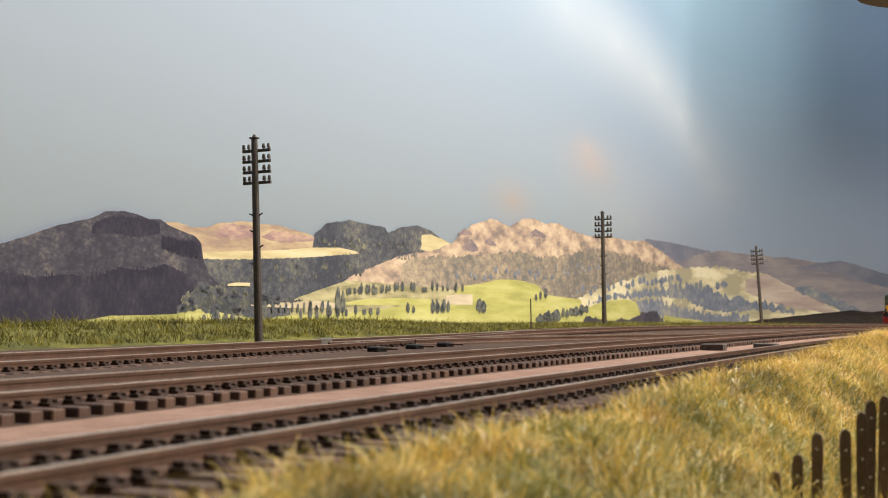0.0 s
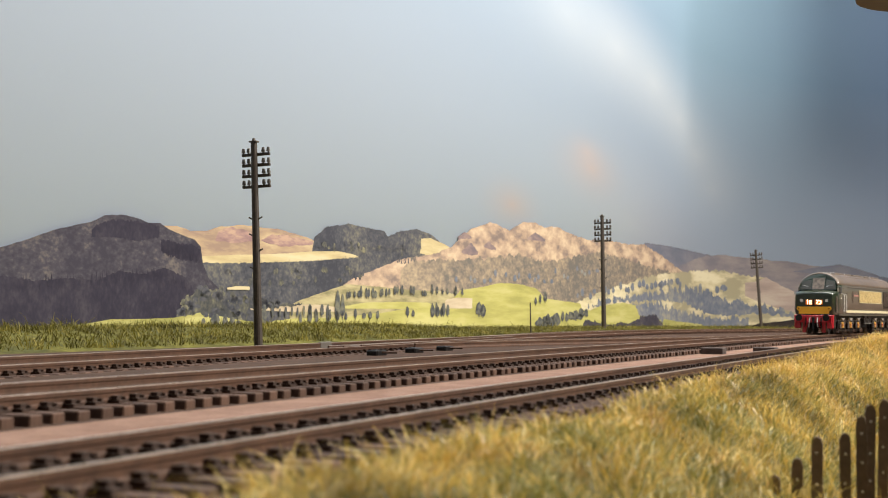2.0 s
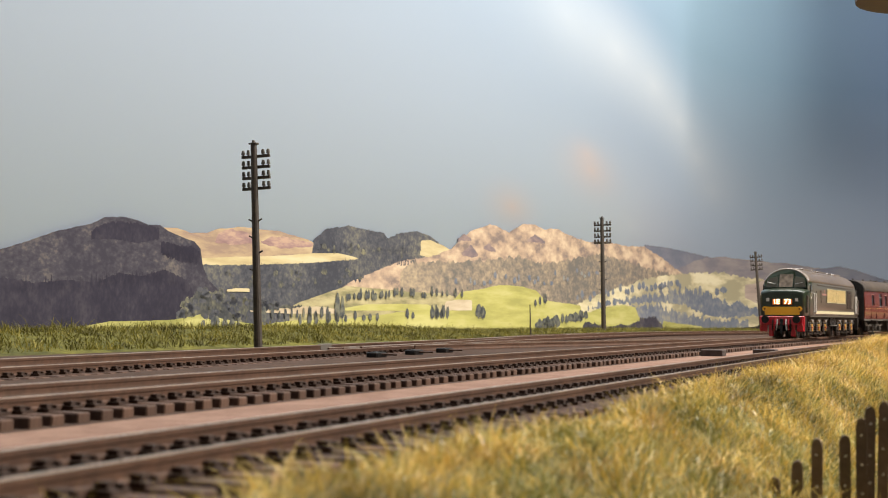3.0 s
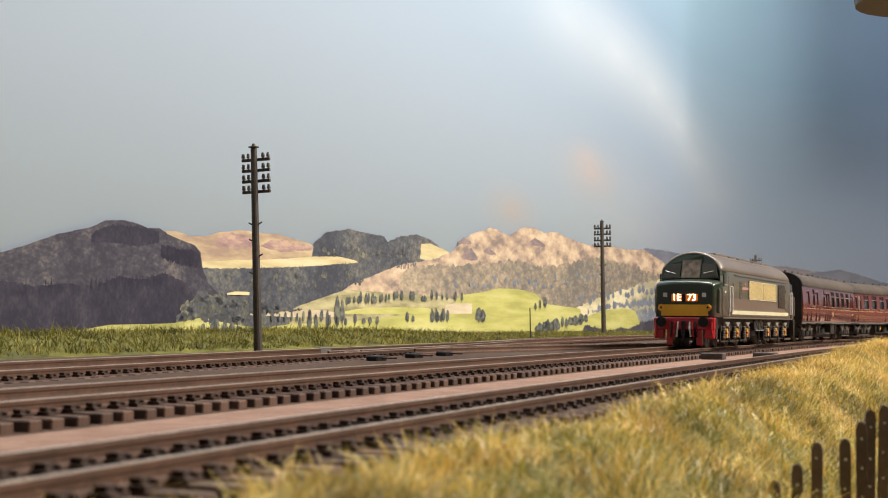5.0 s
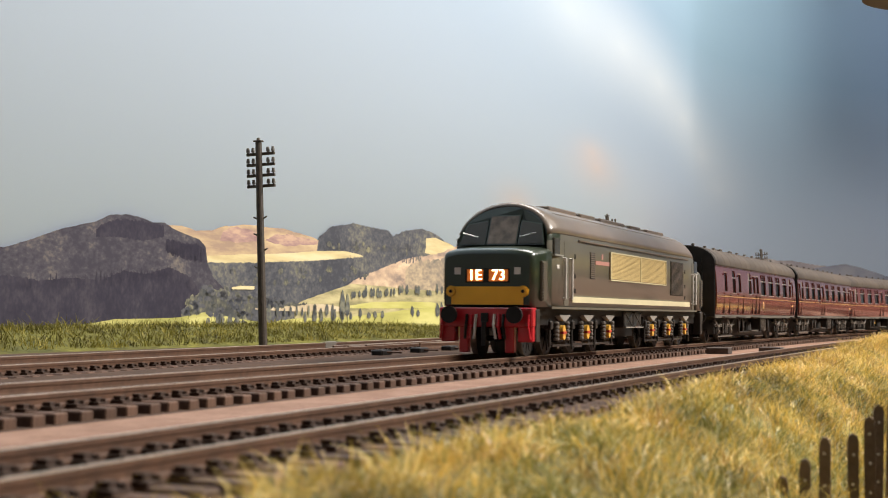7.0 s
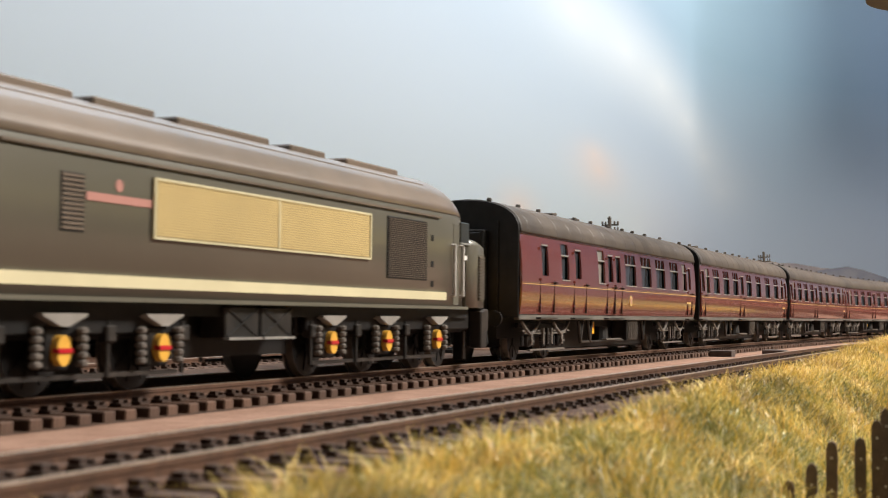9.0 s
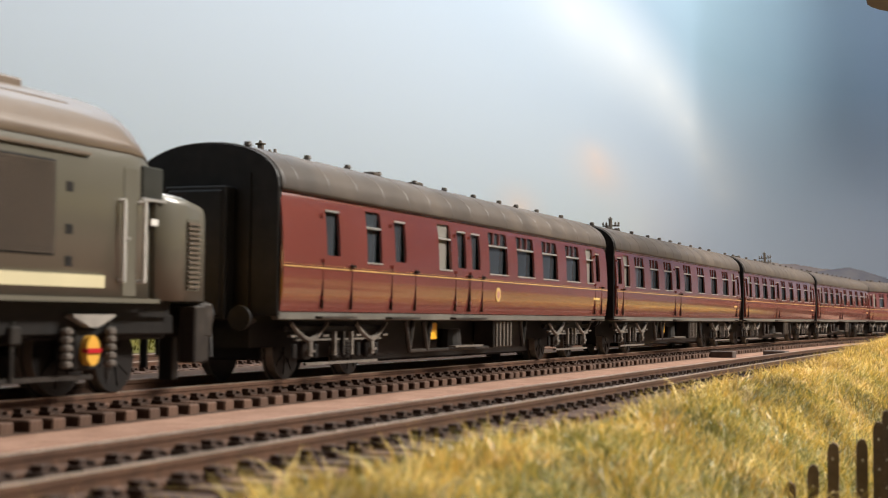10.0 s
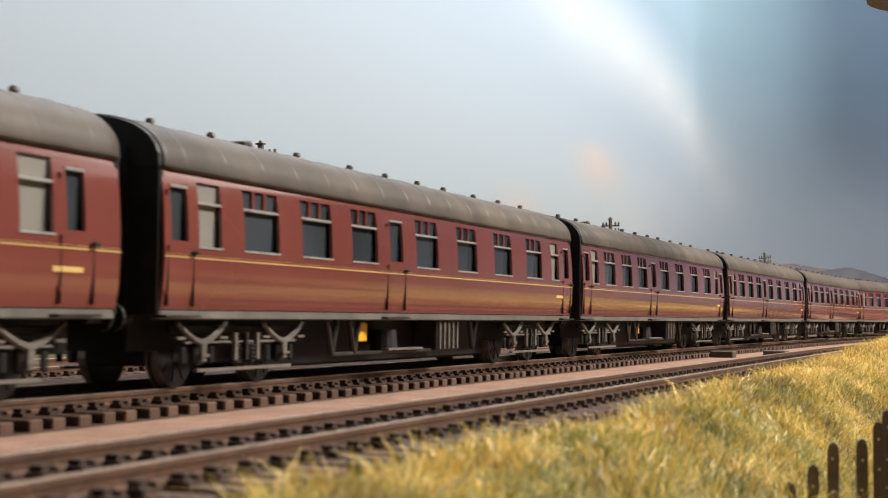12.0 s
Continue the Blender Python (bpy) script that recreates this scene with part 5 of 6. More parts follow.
def landscape(parent):
    ridge = print_material("print_far_ridge", (0.1224, 0.1318, 0.1649), (0.1530, 0.1530, 0.1836), (0.1895, 0.1836, 0.2023), 9, 30)
    mauve = print_material("print_mauve_ridge", (0.1700, 0.1538, 0.1700), (0.2261, 0.1946, 0.1946), (0.2771, 0.2389, 0.2202), 7, 40)
    heath = print_material("print_heath", (0.2658, 0.1848, 0.1364), (0.3696, 0.2658, 0.1628), (0.4585, 0.3476, 0.2068), 18, 110)
    heather = print_material("print_heather", (0.22, 0.135, 0.13), (0.30, 0.19, 0.165), (0.42, 0.28, 0.20), 40, 160)
    crag = print_material("print_crag", (0.19, 0.145, 0.125), (0.40, 0.285, 0.20), (0.56, 0.42, 0.28), 26, 75, 0.36, 0.64, detail=10)
    rock = print_material("print_rock_shade", (0.15, 0.12, 0.13), (0.22, 0.16, 0.15), (0.30, 0.22, 0.19), 30, 120)
    scrub = wood_material("print_scrub", (0.14, 0.125, 0.11), (0.26, 0.205, 0.15), (0.44, 0.34, 0.22), 55, 130, 9.0)
    hay = print_material("print_hayfield", (0.3990, 0.3105, 0.1625), (0.4885, 0.3990, 0.2141), (0.5624, 0.4661, 0.2812), 9, 90)
    band = print_material("print_dry_pasture", (0.1989, 0.1793, 0.0918), (0.3213, 0.2754, 0.1454), (0.4284, 0.3672, 0.1989), 22, 140)
    field = print_material("print_field", (0.3091, 0.2890, 0.0874), (0.4032, 0.3696, 0.1142), (0.4704, 0.4301, 0.1680), 7, 70)
    buff = print_material("print_buff_field", (0.4059, 0.3177, 0.2070), (0.5022, 0.4059, 0.2808), (0.5607, 0.4725, 0.3393), 9, 60)
    olive = print_material("print_meadow", (0.1700, 0.1700, 0.0510), (0.2805, 0.2635, 0.0765), (0.4250, 0.3910, 0.1445), 14, 90)
    cream = print_material("print_far_fields", (0.328, 0.287, 0.180), (0.541, 0.459, 0.279), (0.656, 0.574, 0.377), 6, 30, 0.42, 0.60)
    pink = print_material("print_pink_slope", (0.3087, 0.2385, 0.2034), (0.3933, 0.3015, 0.2457), (0.4635, 0.3789, 0.3015), 5, 40)
    belt = wood_material("print_far_belt", (0.12, 0.135, 0.17), (0.17, 0.18, 0.205), (0.30, 0.28, 0.22), 36, 70, 6.0)
    wood = wood_material("print_wood", (0.046, 0.047, 0.058), (0.078, 0.078, 0.086), (0.17, 0.155, 0.12), 120, 190)
    leafy = wood_material("print_leafy_wood", (0.050, 0.051, 0.054), (0.095, 0.092, 0.074), (0.23, 0.21, 0.13), 150, 170, 40.0)
    dark = wood_material("print_shaded_forest", (0.036, 0.032, 0.044), (0.058, 0.052, 0.063), (0.135, 0.115, 0.100), 120, 220, 26.0)
    shade = wood_material("print_forest_shade", (0.021, 0.018, 0.030), (0.030, 0.026, 0.039), (0.050, 0.043, 0.054), 170, 140, 30.0)
    tree = print_material("print_tree", (0.050, 0.056, 0.060), (0.085, 0.085, 0.080), (0.15, 0.145, 0.105), 120, 200)
    # far right: ridges, fields and tree belts
    hill(parent, "printed_ridge", [(1.65, 0.100), (1.836, 0.1270), (1.981, 0.1305), (2.179, 0.1303), (2.300, 0.1295), (2.55, 0.115)], -0.01, 0, ridge, 0.0012, 30)
    hill(parent, "printed_mauve_ridge", [(2.0, 0.088), (2.179, 0.1120), (2.300, 0.1265), (2.389, 0.1316), (2.486, 0.1300), (2.646, 0.1271), (2.758, 0.1190), (2.937, 0.0941), (3.4, 0.07)], -0.01, 1, mauve, 0.001, 26)
    hill(parent, "printed_ridge", [(2.664, 0.1082), (2.758, 0.1202), (2.806, 0.1259), (2.860, 0.1169), (2.937, 0.0999), (3.4, 0.07)], [(2.664, 0.1071), (2.758, 0.1032), (2.844, 0.0878), (2.937, 0.0709), (3.4, 0.03)], 2, ridge, 0.001, 30)
    hill(parent, "printed_far_fields", [(2.5, 0.080), (2.55, 0.0917), (2.646, 0.0995), (2.750, 0.0991), (2.844, 0.0810), (2.937, 0.0593), (3.4, 0.03)], -0.015, 3, mauve, 0.0012, 24)
    # middle distance
    hill(parent, "printed_heath", [(0.44, 0.062), (0.449, 0.0711), (0.474, 0.0721), (0.492, 0.0700), (0.514, 0.0712), (0.529, 0.0746), (0.560, 0.0779), (0.593, 0.0784), (0.628, 0.0778), (0.670, 0.0747), (0.70, 0.068)], 0.03, 4, heath, 0.0007, 60)
    hill(parent, "printed_heather", [(0.525, 0.0652), (0.529, 0.0721), (0.548, 0.0758), (0.572, 0.0746), (0.589, 0.0684)], [(0.525, 0.0648), (0.548, 0.0640), (0.589, 0.0676)], 5, heather, 0.0012, 90)
    hill(parent, "printed_heather", [(0.593, 0.0686), (0.610, 0.0737), (0.637, 0.0741), (0.680, 0.0720)], [(0.593, 0.0676), (0.624, 0.0650), (0.680, 0.0691)], 5, heather, 0.0012, 90)
    hill(parent, "printed_wood", [(0.678, 0.0631), (0.682, 0.0753), (0.705, 0.0851), (0.748, 0.0904), (0.776, 0.0893), (0.823, 0.0882), (0.832, 0.0838), (0.860, 0.0903), (0.900, 0.0946), (0.935, 0.0914), (0.954, 0.0876), (1.0, 0.070)], 0.03, 5, wood, 0.0007, 190)
    hill(parent, "printed_hayfield", [(0.909, 0.072), (0.911, 0.0859), (0.935, 0.0877), (0.972, 0.0839), (1.0, 0.0790)], 0.06, 6, hay, 0.0003, 30)
    hill(parent, "printed_hayfield", [(0.49, 0.050), (0.506, 0.0528), (0.549, 0.0555), (0.611, 0.0587), (0.629, 0.0599), (0.686, 0.0643), (0.727, 0.0659), (0.762, 0.0642), (0.78, 0.060)], 0.03, 7, hay, 0.0003, 40)
    hill(parent, "printed_wood", [(0.44, 0.047), (0.493, 0.0486), (0.529, 0.0488), (0.611, 0.0525), (0.676, 0.0560), (0.754, 0.0615), (0.799, 0.0659), (0.867, 0.0713), (0.911, 0.0718), (0.95, 0.070)], 0.0, 8, wood, 0.0010, 230)
    hill(parent, "printed_crag", [(0.725, 0.0349), (0.771, 0.0471), (0.868, 0.0655), (0.950, 0.0735), (0.994, 0.0822), (1.018, 0.0931), (1.050, 0.1033), (1.109, 0.1142), (1.146, 0.1119), (1.174, 0.1090), (1.223, 0.1213), (1.264, 0.1238), (1.308, 0.1199), (1.353, 0.1243), (1.413, 0.1192), (1.5, 0.1150), (1.599, 0.1200), (1.707, 0.1195), (1.827, 0.1241), (1.941, 0.1132), (2.065, 0.0967), (2.2, 0.08)], 0.0, 9, crag, 0.0014, 50)
    for top, foot in (([(1.022, 0.0793), (1.050, 0.0891), (1.071, 0.0801)], [(1.022, 0.0771), (1.050, 0.0755), (1.071, 0.0775)]), ([(1.088, 0.0881), (1.105, 0.0933), (1.128, 0.0870)], [(1.088, 0.0869), (1.106, 0.0848), (1.128, 0.0846)]),
                      ([(1.010, 0.0927), (1.029, 0.0993), (1.050, 0.0948)], [(1.010, 0.0899), (1.030, 0.0923), (1.050, 0.0925)]), ([(1.24, 0.104), (1.27, 0.112), (1.31, 0.106)], [(1.24, 0.102), (1.31, 0.103)])):
        hill(parent, "printed_rocks", top, foot, 10, rock, 0.0012, 120)
    hill(parent, "printed_scrub", [(0.861, 0.0547), (0.887, 0.0632), (0.950, 0.0676), (1.018, 0.0694), (1.110, 0.0759), (1.204, 0.0827), (1.308, 0.0788), (1.425, 0.089), (1.556, 0.1010), (1.708, 0.0976), (1.883, 0.0906), (2.044, 0.0877), (2.15, 0.075)], 0.0, 11, scrub, 0.004, 60)
    hill(parent, "printed_far_fields", [(1.45, 0.030), (1.502, 0.0380), (1.676, 0.0570), (1.810, 0.0723), (1.941, 0.0824), (2.132, 0.0927), (2.389, 0.1021), (2.550, 0.0917), (2.609, 0.0794), (2.646, 0.0553), (2.733, 0.0397), (2.85, 0.012)], -0.015, 12, cream, 0.003, 30)
    hill(parent, "printed_pink_slope", [(2.486, 0.0795), (2.570, 0.0922), (2.646, 0.0719), (2.733, 0.0425), (2.798, 0.0177)], [(2.486, 0.055), (2.62, 0.03), (2.798, 0.012)], 13, pink, 0.0012, 20)
    hill(parent, "printed_tree_belt", [(1.502, 0.0279), (1.645, 0.0400), (1.810, 0.0465), (1.941, 0.0530), (2.133, 0.0620), (2.300, 0.0602), (2.389, 0.0438), (2.550, 0.0377), (2.664, 0.0223)], [(1.502, 0.0235), (1.645, 0.0331), (1.942, 0.0398), (2.133, 0.0374), (2.300, 0.0201), (2.389, 0.0154), (2.550, 0.0215), (2.664, 0.0135)], 14, belt, 0.006, 55)
    hill(parent, "printed_tree_belt", [(2.664, 0.0666), (2.708, 0.0718), (2.758, 0.0569), (2.813, 0.0406), (2.859, 0.0238)], [(2.664, 0.0611), (2.708, 0.0506), (2.758, 0.0399), (2.813, 0.0178), (2.859, 0.0152)], 14, belt, 0.002, 60)
    hill(parent, "printed_tree_belt", [(1.75, 0.030), (1.9, 0.036), (2.1, 0.024), (2.3, 0.014), (2.5, 0.012)], -0.015, 15, belt, 0.005, 60)
    hill(parent, "printed_field", [(1.40, 0.0272), (1.502, 0.0206), (1.586, 0.0287), (1.693, 0.0328), (1.767, 0.0303), (1.793, 0.0140), (1.942, 0.0077)], -0.015, 16, field, 0.0008, 30)
    hill(parent, "printed_far_fields", [(1.95, 0.002), (1.962, 0.0099), (2.003, 0.0077), (2.266, 0.0002), (2.284, -0.0098)], -0.015, 16, field, 0.0005, 30)
    hill(parent, "printed_dark_trees", [(1.440, -0.006), (1.502, 0.0080), (1.616, 0.0030), (1.742, 0.0050), (1.811, 0.0141), (1.903, 0.0151), (1.982, -0.0034)], -0.015, 17, dark, 0.003, 60)
    # fields on the near slope
    hill(parent, "printed_pasture", [(0.64, 0.0200), (0.653, 0.0234), (0.702, 0.0318), (0.744, 0.0390), (0.800, 0.0383), (0.895, 0.0365), (0.980, 0.0367), (1.04, 0.030)], 0.0, 12, band, 0.0006, 40)
    hill(parent, "printed_field", [(0.97, 0.020), (0.981, 0.0232), (1.019, 0.0388), (1.076, 0.0428), (1.147, 0.0493), (1.224, 0.0489), (1.276, 0.0452), (1.309, 0.0344), (1.390, 0.0320), (1.465, 0.0301), (1.49, 0.010)], -0.015, 13, field, 0.0005, 30)
    hill(parent, "printed_field", [(0.741, 0.0205), (0.783, 0.0237), (0.856, 0.0250), (0.929, 0.0253), (0.951, 0.0216)], [(0.741, 0.0182), (0.951, 0.0192)], 14, field, 0.0002, 40)
    hill(parent, "printed_field", [(0.595, 0.0054), (0.617, 0.0084), (0.658, 0.0099), (0.728, 0.0107), (0.807, 0.0144), (0.882, 0.0185), (0.951, 0.0197), (0.985, 0.0150)], -0.015, 14, field, 0.0004, 40)
    hill(parent, "printed_buff_field", [(0.975, 0.027), (0.980, 0.0291), (1.011, 0.0312), (1.053, 0.0312)], [(0.975, 0.0199), (1.053, 0.0204)], 15, buff, 0.0003, 40)
    hill(parent, "printed_buff_field", [(0.568, 0.0174), (0.595, 0.0193), (0.639, 0.0205), (0.690, 0.0210), (0.702, 0.0206), (0.733, 0.0182)], [(0.568, 0.0162), (0.639, 0.0150), (0.690, 0.0152), (0.733, 0.0154)], 15, buff, 0.0002, 40)
    hill(parent, "printed_ochre_field", [(0.541, 0.0316), (0.553, 0.0331), (0.574, 0.0331)], [(0.541, 0.0303), (0.574, 0.0308)], 20.5, hay, 0.0002, 60)
    hill(parent, "printed_leafy_wood", [(0.474, 0.014), (0.490, 0.024), (0.500, 0.0300), (0.522, 0.0300), (0.54, 0.0275), (0.575, 0.0250), (0.60, 0.0222), (0.63, 0.0212), (0.66, 0.0216)], [(0.474, 0.006), (0.568, 0.004), (0.575, 0.017), (0.66, 0.0205)], 18.5, leafy, 0.0018, 170)
    # the shaded forest hill
    hill(parent, "printed_forest_hill", [(-0.5, 0.02), (0.1, 0.034), (0.291, 0.0493), (0.315, 0.0552), (0.340, 0.0621), (0.375, 0.0686), (0.389, 0.0737), (0.410, 0.0751), (0.425, 0.0741), (0.438, 0.0719), (0.451, 0.0727), (0.461, 0.0695), (0.478, 0.0664), (0.496, 0.0637), (0.504, 0.0593), (0.507, 0.0480), (0.515, 0.038), (0.53, 0.031), (0.55, 0.022), (0.57, 0.010)], -0.02, 17, dark, 0.0004, 220)
    hill(parent, "printed_forest", [(0.375, 0.0641), (0.386, 0.0690), (0.401, 0.0716), (0.425, 0.0723), (0.439, 0.0714), (0.451, 0.0703)], [(0.375, 0.0592), (0.401, 0.0605), (0.426, 0.0592), (0.451, 0.0632)], 18, shade, 0.0022, 420)
    hill(parent, "printed_forest", [(0.453, 0.0620), (0.464, 0.0611), (0.478, 0.0599), (0.492, 0.0605), (0.503, 0.0573)], [(0.453, 0.0543), (0.479, 0.0490), (0.503, 0.0497)], 18, shade, 0.0022, 420)
    hill(parent, "printed_forest", [(-0.5, 0.010), (0.1, 0.024), (0.291, 0.0335), (0.320, 0.0312), (0.354, 0.0337), (0.379, 0.0327), (0.405, 0.0393), (0.433, 0.0384), (0.458, 0.0433), (0.486, 0.0372), (0.495, 0.0300), (0.503, 0.0169), (0.505, 0.004)], -0.02, 18, shade, 0.0016, 420)
    hill(parent, "printed_meadow", [(0.295, -0.004), (0.307, 0.0009), (0.336, 0.0046), (0.368, 0.0061), (0.397, 0.0091), (0.440, 0.0094), (0.473, 0.0103), (0.506, 0.0140), (0.530, 0.0114), (0.554, 0.0091), (0.60, 0.0060)], -0.02, 19, olive, 0.0003, 40)
    # conifers on the crests, then rows of single trees
    rnd = random.Random(12)
    firs = stand(rnd, [(0.30, 0.028), (0.354, 0.0305), (0.405, 0.035), (0.458, 0.039), (0.49, 0.031)], 60, 0.0012, 0.0075, 0.003)
    firs += stand(rnd, [(0.455, 0.054), (0.503, 0.0505)], 26, 0.0012, 0.0105, 0.003)
    conifers(parent, firs, 20, shade)
    firs = stand(rnd, [(0.510, 0.044), (0.611, 0.0480), (0.754, 0.057), (0.799, 0.061), (0.90, 0.066)], 90, 0.0012, 0.0060, 0.004)
    firs += stand(rnd, [(0.505, 0.036), (0.70, 0.042)], 40, 0.0013, 0.006, 0.006) + stand(rnd, [(0.685, 0.0690), (0.83, 0.074), (0.91, 0.077)], 40, 0.0012, 0.0055, 0.004)
    conifers(parent, firs, 9.5, wood)
    clumps = []
    for i in range(150):
        a = rnd.uniform(0.478, 0.62)
        top = float(np.interp(a, (0.478, 0.505, 0.54, 0.58, 0.62), (0.020, 0.034, 0.030, 0.027, 0.024)))
        low = float(np.interp(a, (0.478, 0.52, 0.57, 0.58, 0.62), (0.014, 0.011, 0.012, 0.018, 0.020)))
        clumps.append((a, rnd.uniform(low, top) - 0.003, rnd.uniform(0.005, 0.010), rnd.uniform(0.003, 0.0055)))
    clumps.sort(key=lambda c: -c[1])
    tree_row(parent, clumps[::2], 19.2, leafy)
    tree_row(parent, clumps[1::2], 19.4, wood)
    clumps = [(a, float(np.interp(a, (0.51, 0.8), (0.034, 0.045))) + rnd.uniform(-0.006, 0.008), rnd.uniform(0.004, 0.009), rnd.uniform(0.003, 0.006)) for a in (rnd.uniform(0.52, 0.78) for i in range(60))]
    clumps += [(rnd.uniform(0.68, 0.90), rnd.uniform(0.064, 0.074), rnd.uniform(0.004, 0.009), rnd.uniform(0.003, 0.006)) for i in range(30)]
    tree_row(parent, clumps[::3], 9.7, leafy)
    tree_row(parent, clumps[1::3] + clumps[2::3], 9.6, wood)
    crowns = stand(rnd, [(0.740, 0.0270), (0.80, 0.0285), (0.856, 0.0325)], 15, 0.0046, 0.0085, 0.0015) + stand(rnd, [(0.86, 0.0315), (1.03, 0.0345)], 12, 0.0040, 0.0080, 0.002)
    crowns += stand(rnd, [(0.606, 0.0110), (0.70, 0.0115)], 9, 0.0042, 0.0085, 0.0006, 0.04) + stand(rnd, [(0.70, 0.0080), (0.82, 0.0095)], 7, 0.0048, 0.0085, 0.0006, 0.06)
    crowns += stand(rnd, [(0.872, 0.0108), (0.896, 0.0110)], 2, 0.0050, 0.0085, 0.0, 0.02) + stand(rnd, [(0.937, 0.0115), (0.982, 0.0120)], 6, 0.0058, 0.0125, 0.001)
    crowns += stand(rnd, [(0.64, 0.0040), (0.72, 0.0060)], 4, 0.0055, 0.0150, 0.001) + [(0.597, 0.0050, 0.009, 0.015), (0.725, 0.0060, 0.012, 0.027), (0.735, 0.008, 0.008, 0.022), (1.073, 0.0115, 0.020, 0.0165), (1.086, 0.0110, 0.018, 0.0150)]
    crowns += stand(rnd, [(1.285, -0.001), (1.36, 0.001)], 5, 0.011, 0.0125, 0.003) + stand(rnd, [(1.38, 0.008), (1.50, 0.013)], 7, 0.0075, 0.0095, 0.004) + stand(rnd, [(1.27, 0.026), (1.31, 0.030)], 3, 0.0045, 0.0085, 0.001)
    crowns += stand(rnd, [(0.40, 0.001), (0.47, 0.003)], 3, 0.006, 0.0060, 0.001) + stand(rnd, [(0.505, 0.0045), (0.56, 0.0035)], 6, 0.0075, 0.0085, 0.001)
    tree_row(parent, crowns, 21, tree)
    crowns = stand(rnd, [(1.44, 0.036), (1.60, 0.048), (1.80, 0.058), (2.10, 0.070)], 24, 0.0042, 0.0075, 0.008) + stand(rnd, [(1.90, 0.052), (2.4, 0.062)], 12, 0.0042, 0.0090, 0.008)
    crowns += stand(rnd, [(1.0, 0.052), (1.3, 0.062), (1.55, 0.078)], 22, 0.0040, 0.0055, 0.012)
    tree_row(parent, crowns, 16.5, belt)


M_DARKBANK = material("dark_earth_bank", (0.016, 0.011, 0.009), 0.95, vary=0.4, scale=120, bump=0.6, tint=(0.028, 0.019, 0.014), spec=0.1)
M_TIMBER = material("dark_crossing_timber", (0.07, 0.05, 0.042), 0.75, vary=0.3, scale=400, bump=0.3, random_v=0.2)


def dark_bank():
    """Low dark heap in front of the curved corner of the backdrop."""
    vs, fs = [], []
    aa = np.arange(2.05, 3.3, 0.02)
    offs = ((0.20, 0.0), (0.16, 0.55), (0.11, 1.0), (0.06, 0.85), (0.03, 0.0))
    for a in aa:
        top = float(np.interp(a, (2.05, 2.30, 2.45, 2.62, 2.72, 2.80, 2.89, 2.95, 3.3), (-0.006, -0.004, 0.004, 0.0155, 0.0225, 0.0175, 0.0290, 0.0320, 0.032)))
        for k, (o, f) in enumerate(offs):
            z = -0.006 + (top + 0.006) * f + (0.0035 * noise.noise((a * 22, k * 1.7, 4)) if 0 < k < 4 else 0)
            vs.append(bd_point(a, z, o))
    n = len(offs)
    for i in range(len(aa) - 1):
        for j in range(n - 1):
            fs.append((i * n + j, (i + 1) * n + j, (i + 1) * n + j + 1, i * n + j + 1))
    ob = mesh_ob("earth_bank", vs, fs, M_DARKBANK, smooth=True)
    tagged(ob, "low dark brown earth bank before the backdrop", "earth bank", kind="structure")


def far_q(s):
    """The second line draws away from the main line."""
    return -0.0865 - 0.075 * (min(s, 0.9) + 0.064)


def crossover():
    """Rails that lead from the second line across to the main line, and a turnout on the second line."""
    root = empty("crossover_rails")
    tagged(root, "worn rails of a crossover between two running lines", "crossover rails")

    def ease(s, s0, s1, q0, q1):
        f = min(max((s - s0) / (s1 - s0), 0), 1)
        return q0 + (q1 - q0) * (3 * f * f - 2 * f ** 3)
    for side in (-1, 1):
        rail_mesh(lambda s: ease(s, 0.22, 0.85, far_q(0.22), 0.0) + side * 0.00825, 0.26, 0.82, "rail", root, 0.0003)
        rail_mesh(lambda s: far_q(s) - 0.030 * min(max((s - 0.18) / 0.5, 0), 1) ** 1.5 + side * 0.00825, 0.20, 1.6, "rail", root, 0.0006)
        rail_mesh(lambda s: ease(s, 0.70, 1.40, 0.074, 0.0) + side * 0.00825, 0.74, 1.36, "rail", root, 0.0002)
    for dq in (0.0035, -0.0035):
        rail_mesh(lambda s: far_q(s) + dq, 0.19, 0.30, "rail", root, 0.0002)


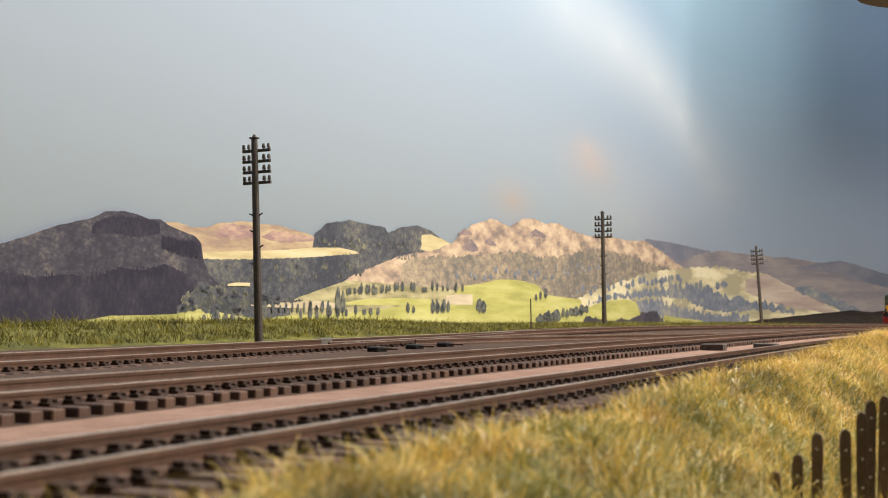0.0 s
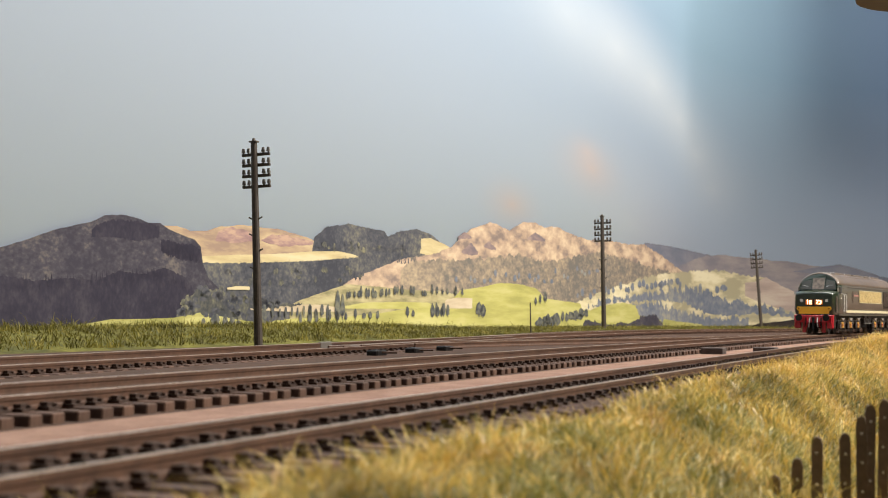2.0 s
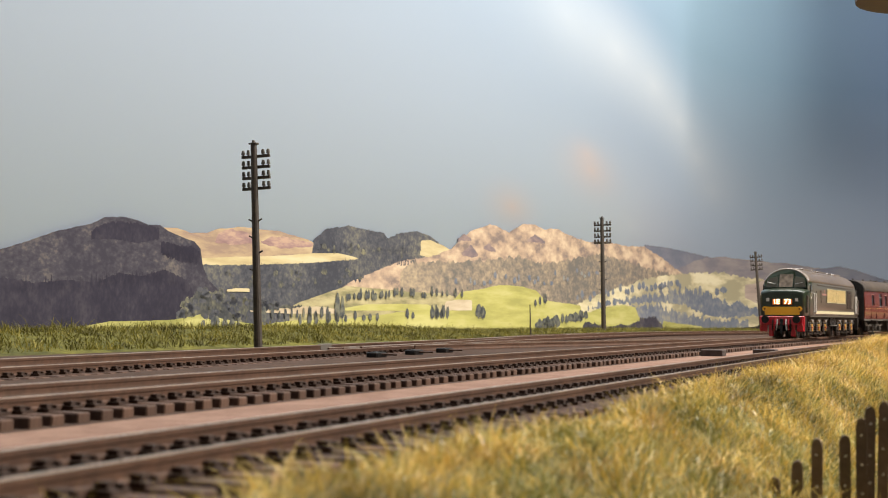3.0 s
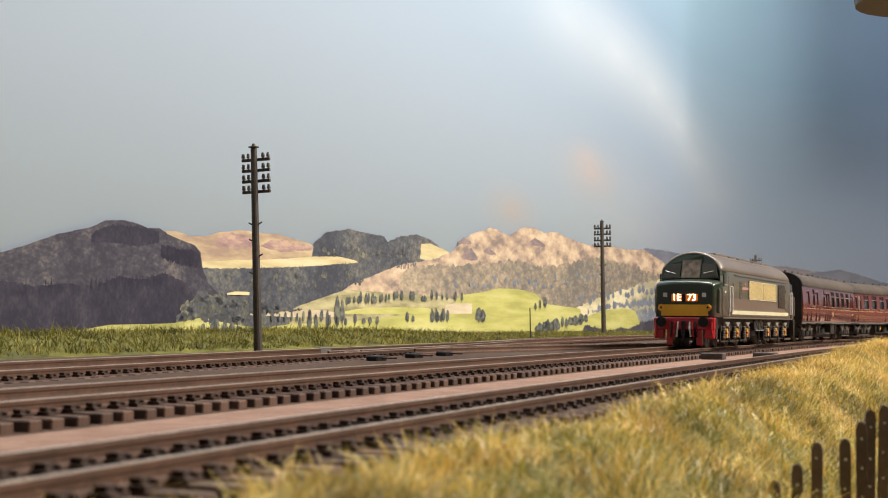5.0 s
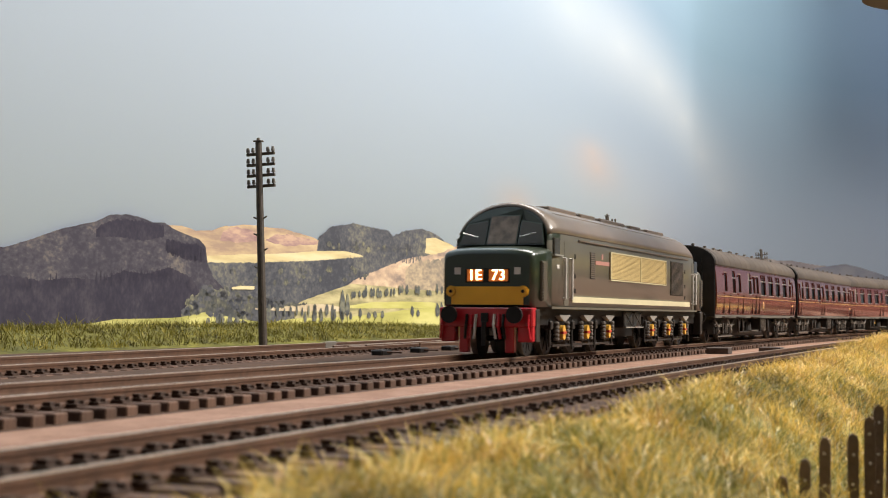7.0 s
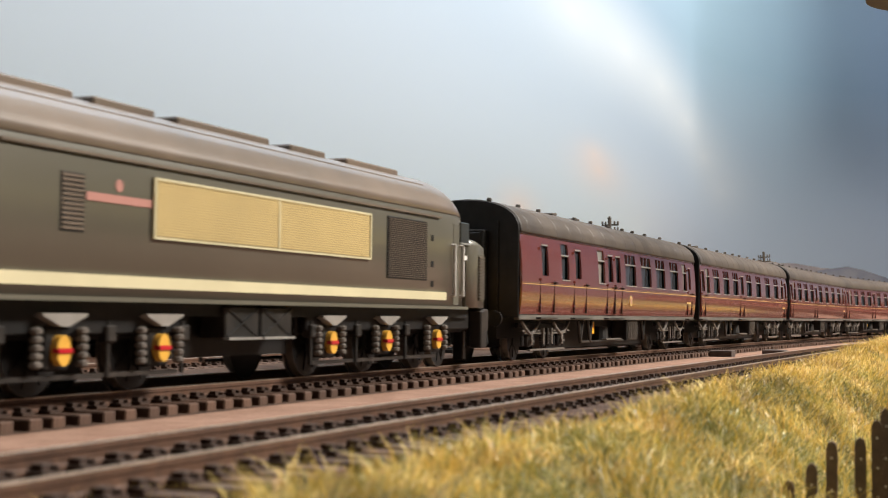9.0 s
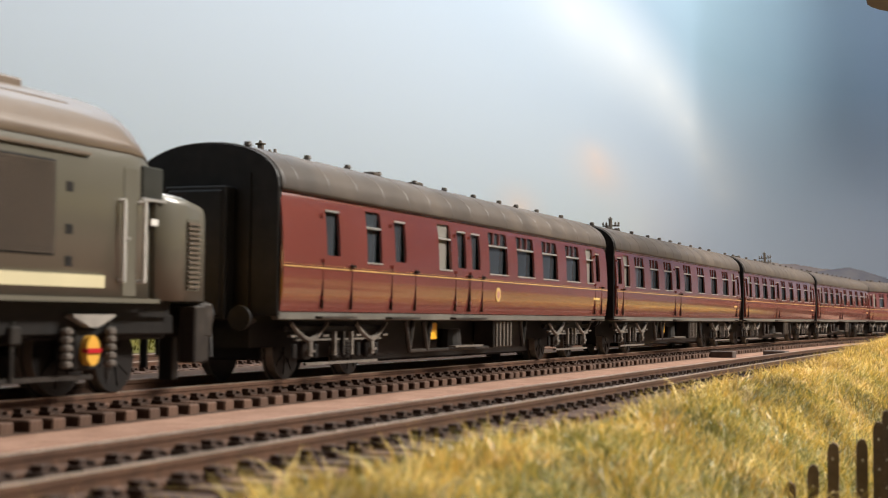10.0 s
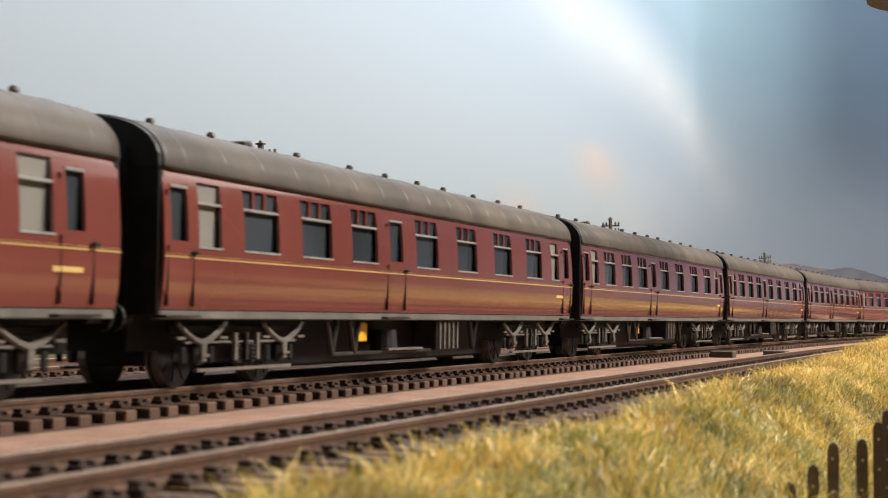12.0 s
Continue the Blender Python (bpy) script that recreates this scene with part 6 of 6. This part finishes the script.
def clutter():
    post = empty("marker_post", Matrix.Translation((0.0735, 1.113, LEVEL)))
    tagged(post, "thin dark marker post beside the outer line", "post")
    part("post", rod((0, 0, -0.002), (-0.0008, 0, 0.0265), 0.0006, 0.0004, 8), M_POLE, post)
    for s, q, w, d in ((0.345, 0.0255, 0.0055, 0.005), (0.375, 0.046, 0.0055, 0.006)):
        x, y, h = line_at(s)
        cb = empty("crossing_board", Matrix.Translation(spot(s, q, GROUND)) @ Matrix.Rotation(-h, 4, "Z"))
        tagged(cb, "dark timber boards of a foot crossing between tracks", "crossing board", group="foot crossing boards")
        for k in range(4):
            y0 = -d + k * d / 2
            part("board", box(-w, w, y0 + 0.0003, y0 + d / 2 - 0.0003, -0.0005, 0.0032, 0.0003), M_TIMBER, cb)
    x, y, h = line_at(0.20)
    sw = empty("pale_rail_cover", Matrix.Translation(spot(0.197, far_q(0.197) - 0.0082, LEVEL)) @ Matrix.Rotation(-h, 4, "Z"))
    tagged(sw, "small pale cover plate beside the rail joint", "cover plate")
    part("plate", box(-0.0008, 0.0008, -0.0055, 0.0055, -0.0004, 0.0046, 0.0003), M_GREY, sw)
    for s, q in ((0.170, -0.0775), (0.218, -0.081), (0.262, -0.084)):
        x, y, h = line_at(s)
        pm = empty("point_motor", Matrix.Translation(spot(s, q, LEVEL)) @ Matrix.Rotation(-h, 4, "Z"))
        tagged(pm, "small dark point motor housing beside the rails", "point motor", group="point motors")
        part("housing", box(-0.0025, 0.0025, -0.005, 0.005, -0.0004, 0.0022, 0.0005), M_BLACK, pm)
        part("rod", rod((0, 0, 0.0012), (0.009, 0, 0.0012), 0.0004, seg=6), M_RUST, pm)


def lamp_hood():
    """Unlit hood of a hanging lamp at the edge of the view."""
    root = empty("hanging_lamp", Matrix.Translation((0.2120, 0.62, 0.1572)))
    tagged(root, "unlit brown metal lamp hood hanging from a cord", "hanging lamp")
    bm = bmesh.new()
    prof = ((0.0295, -0.004), (0.030, 0.0), (0.028, 0.010), (0.021, 0.022), (0.010, 0.030), (0.005, 0.034))
    n = 28
    loops = [[bm.verts.new((r * math.cos(2 * math.pi * k / n), r * math.sin(2 * math.pi * k / n), z)) for k in range(n)] for r, z in prof]
    for p, q in zip(loops, loops[1:]):
        for k in range(n):
            bm.faces.new((p[k], p[(k + 1) % n], q[(k + 1) % n], q[k]))
    bm.faces.new(loops[0][::-1])
    bm.faces.new(loops[-1])
    part("hood", bm, M_HOOD, root, smooth=False)
    part("cord", rod((0, 0, 0.033), (0, 0, 1.8425), 0.0015, seg=8), M_BLACK, root)


M_HOOD = material("brown_metal", (0.085, 0.06, 0.042), 0.5, vary=0.2, scale=80)


def shade_board():
    """Unseen board hung from the ceiling, added to shade the backdrop's curved corner."""
    ob = part("wall_wing", box(1.10, 2.9, 1.93, 1.95, 0.76, 1.999), M_WALL, None)
    tagged(ob, "unseen plain grey board added to shade the backdrop corner", "wall", kind="structure")


room()
ground_sheet()
sheet = backdrop()
landscape(sheet)
dark_bank()
shade_board()
lamp_hood()
telegraph_pole(-0.0905, 0.740, 0.1062, -2.4, 0, 0.91)
telegraph_pole(0.1712, 1.470, 0.1195, -1.3, 0)
telegraph_pole(0.4795, 2.130, 0.1165, -4.2, 0)
fence()
bank_grass()
verge_grass()
track("near siding track with weathered brown sleepers and worn rails", lambda s: 0.0740, -0.4, 1.6, -0.30, 0.7)
track("main line track with weathered brown sleepers and worn rails", lambda s: 0.0, -0.6, 3.6, -0.25, 0.75, lift=0.0008)
track("second running line with rusty rails and brown sleepers", far_q, -0.5, 3.6, -0.2, 0.6, lift=0.0013)
crossover()
clutter()


def motions():
    times = [i * 0.5 for i in range(25)]
    walk(loco, [(t, vehicle_pose(train_s(t) - 0.032 - LOCO_L, LOCO_L, 0.06)) for t in times])
    for i, c in enumerate(coaches):
        walk(c, [(t, vehicle_pose(train_s(t) + i * PITCH, COACH_L, 0.035)) for t in times])
    for ob, x, r in WHEELS:
        walk(ob, [(k / 30, Matrix.Translation((x, 0, r)) @ Matrix.Rotation(SPEED * k / 30 / r, 4, "Y")) for k in range(361)])


motions()
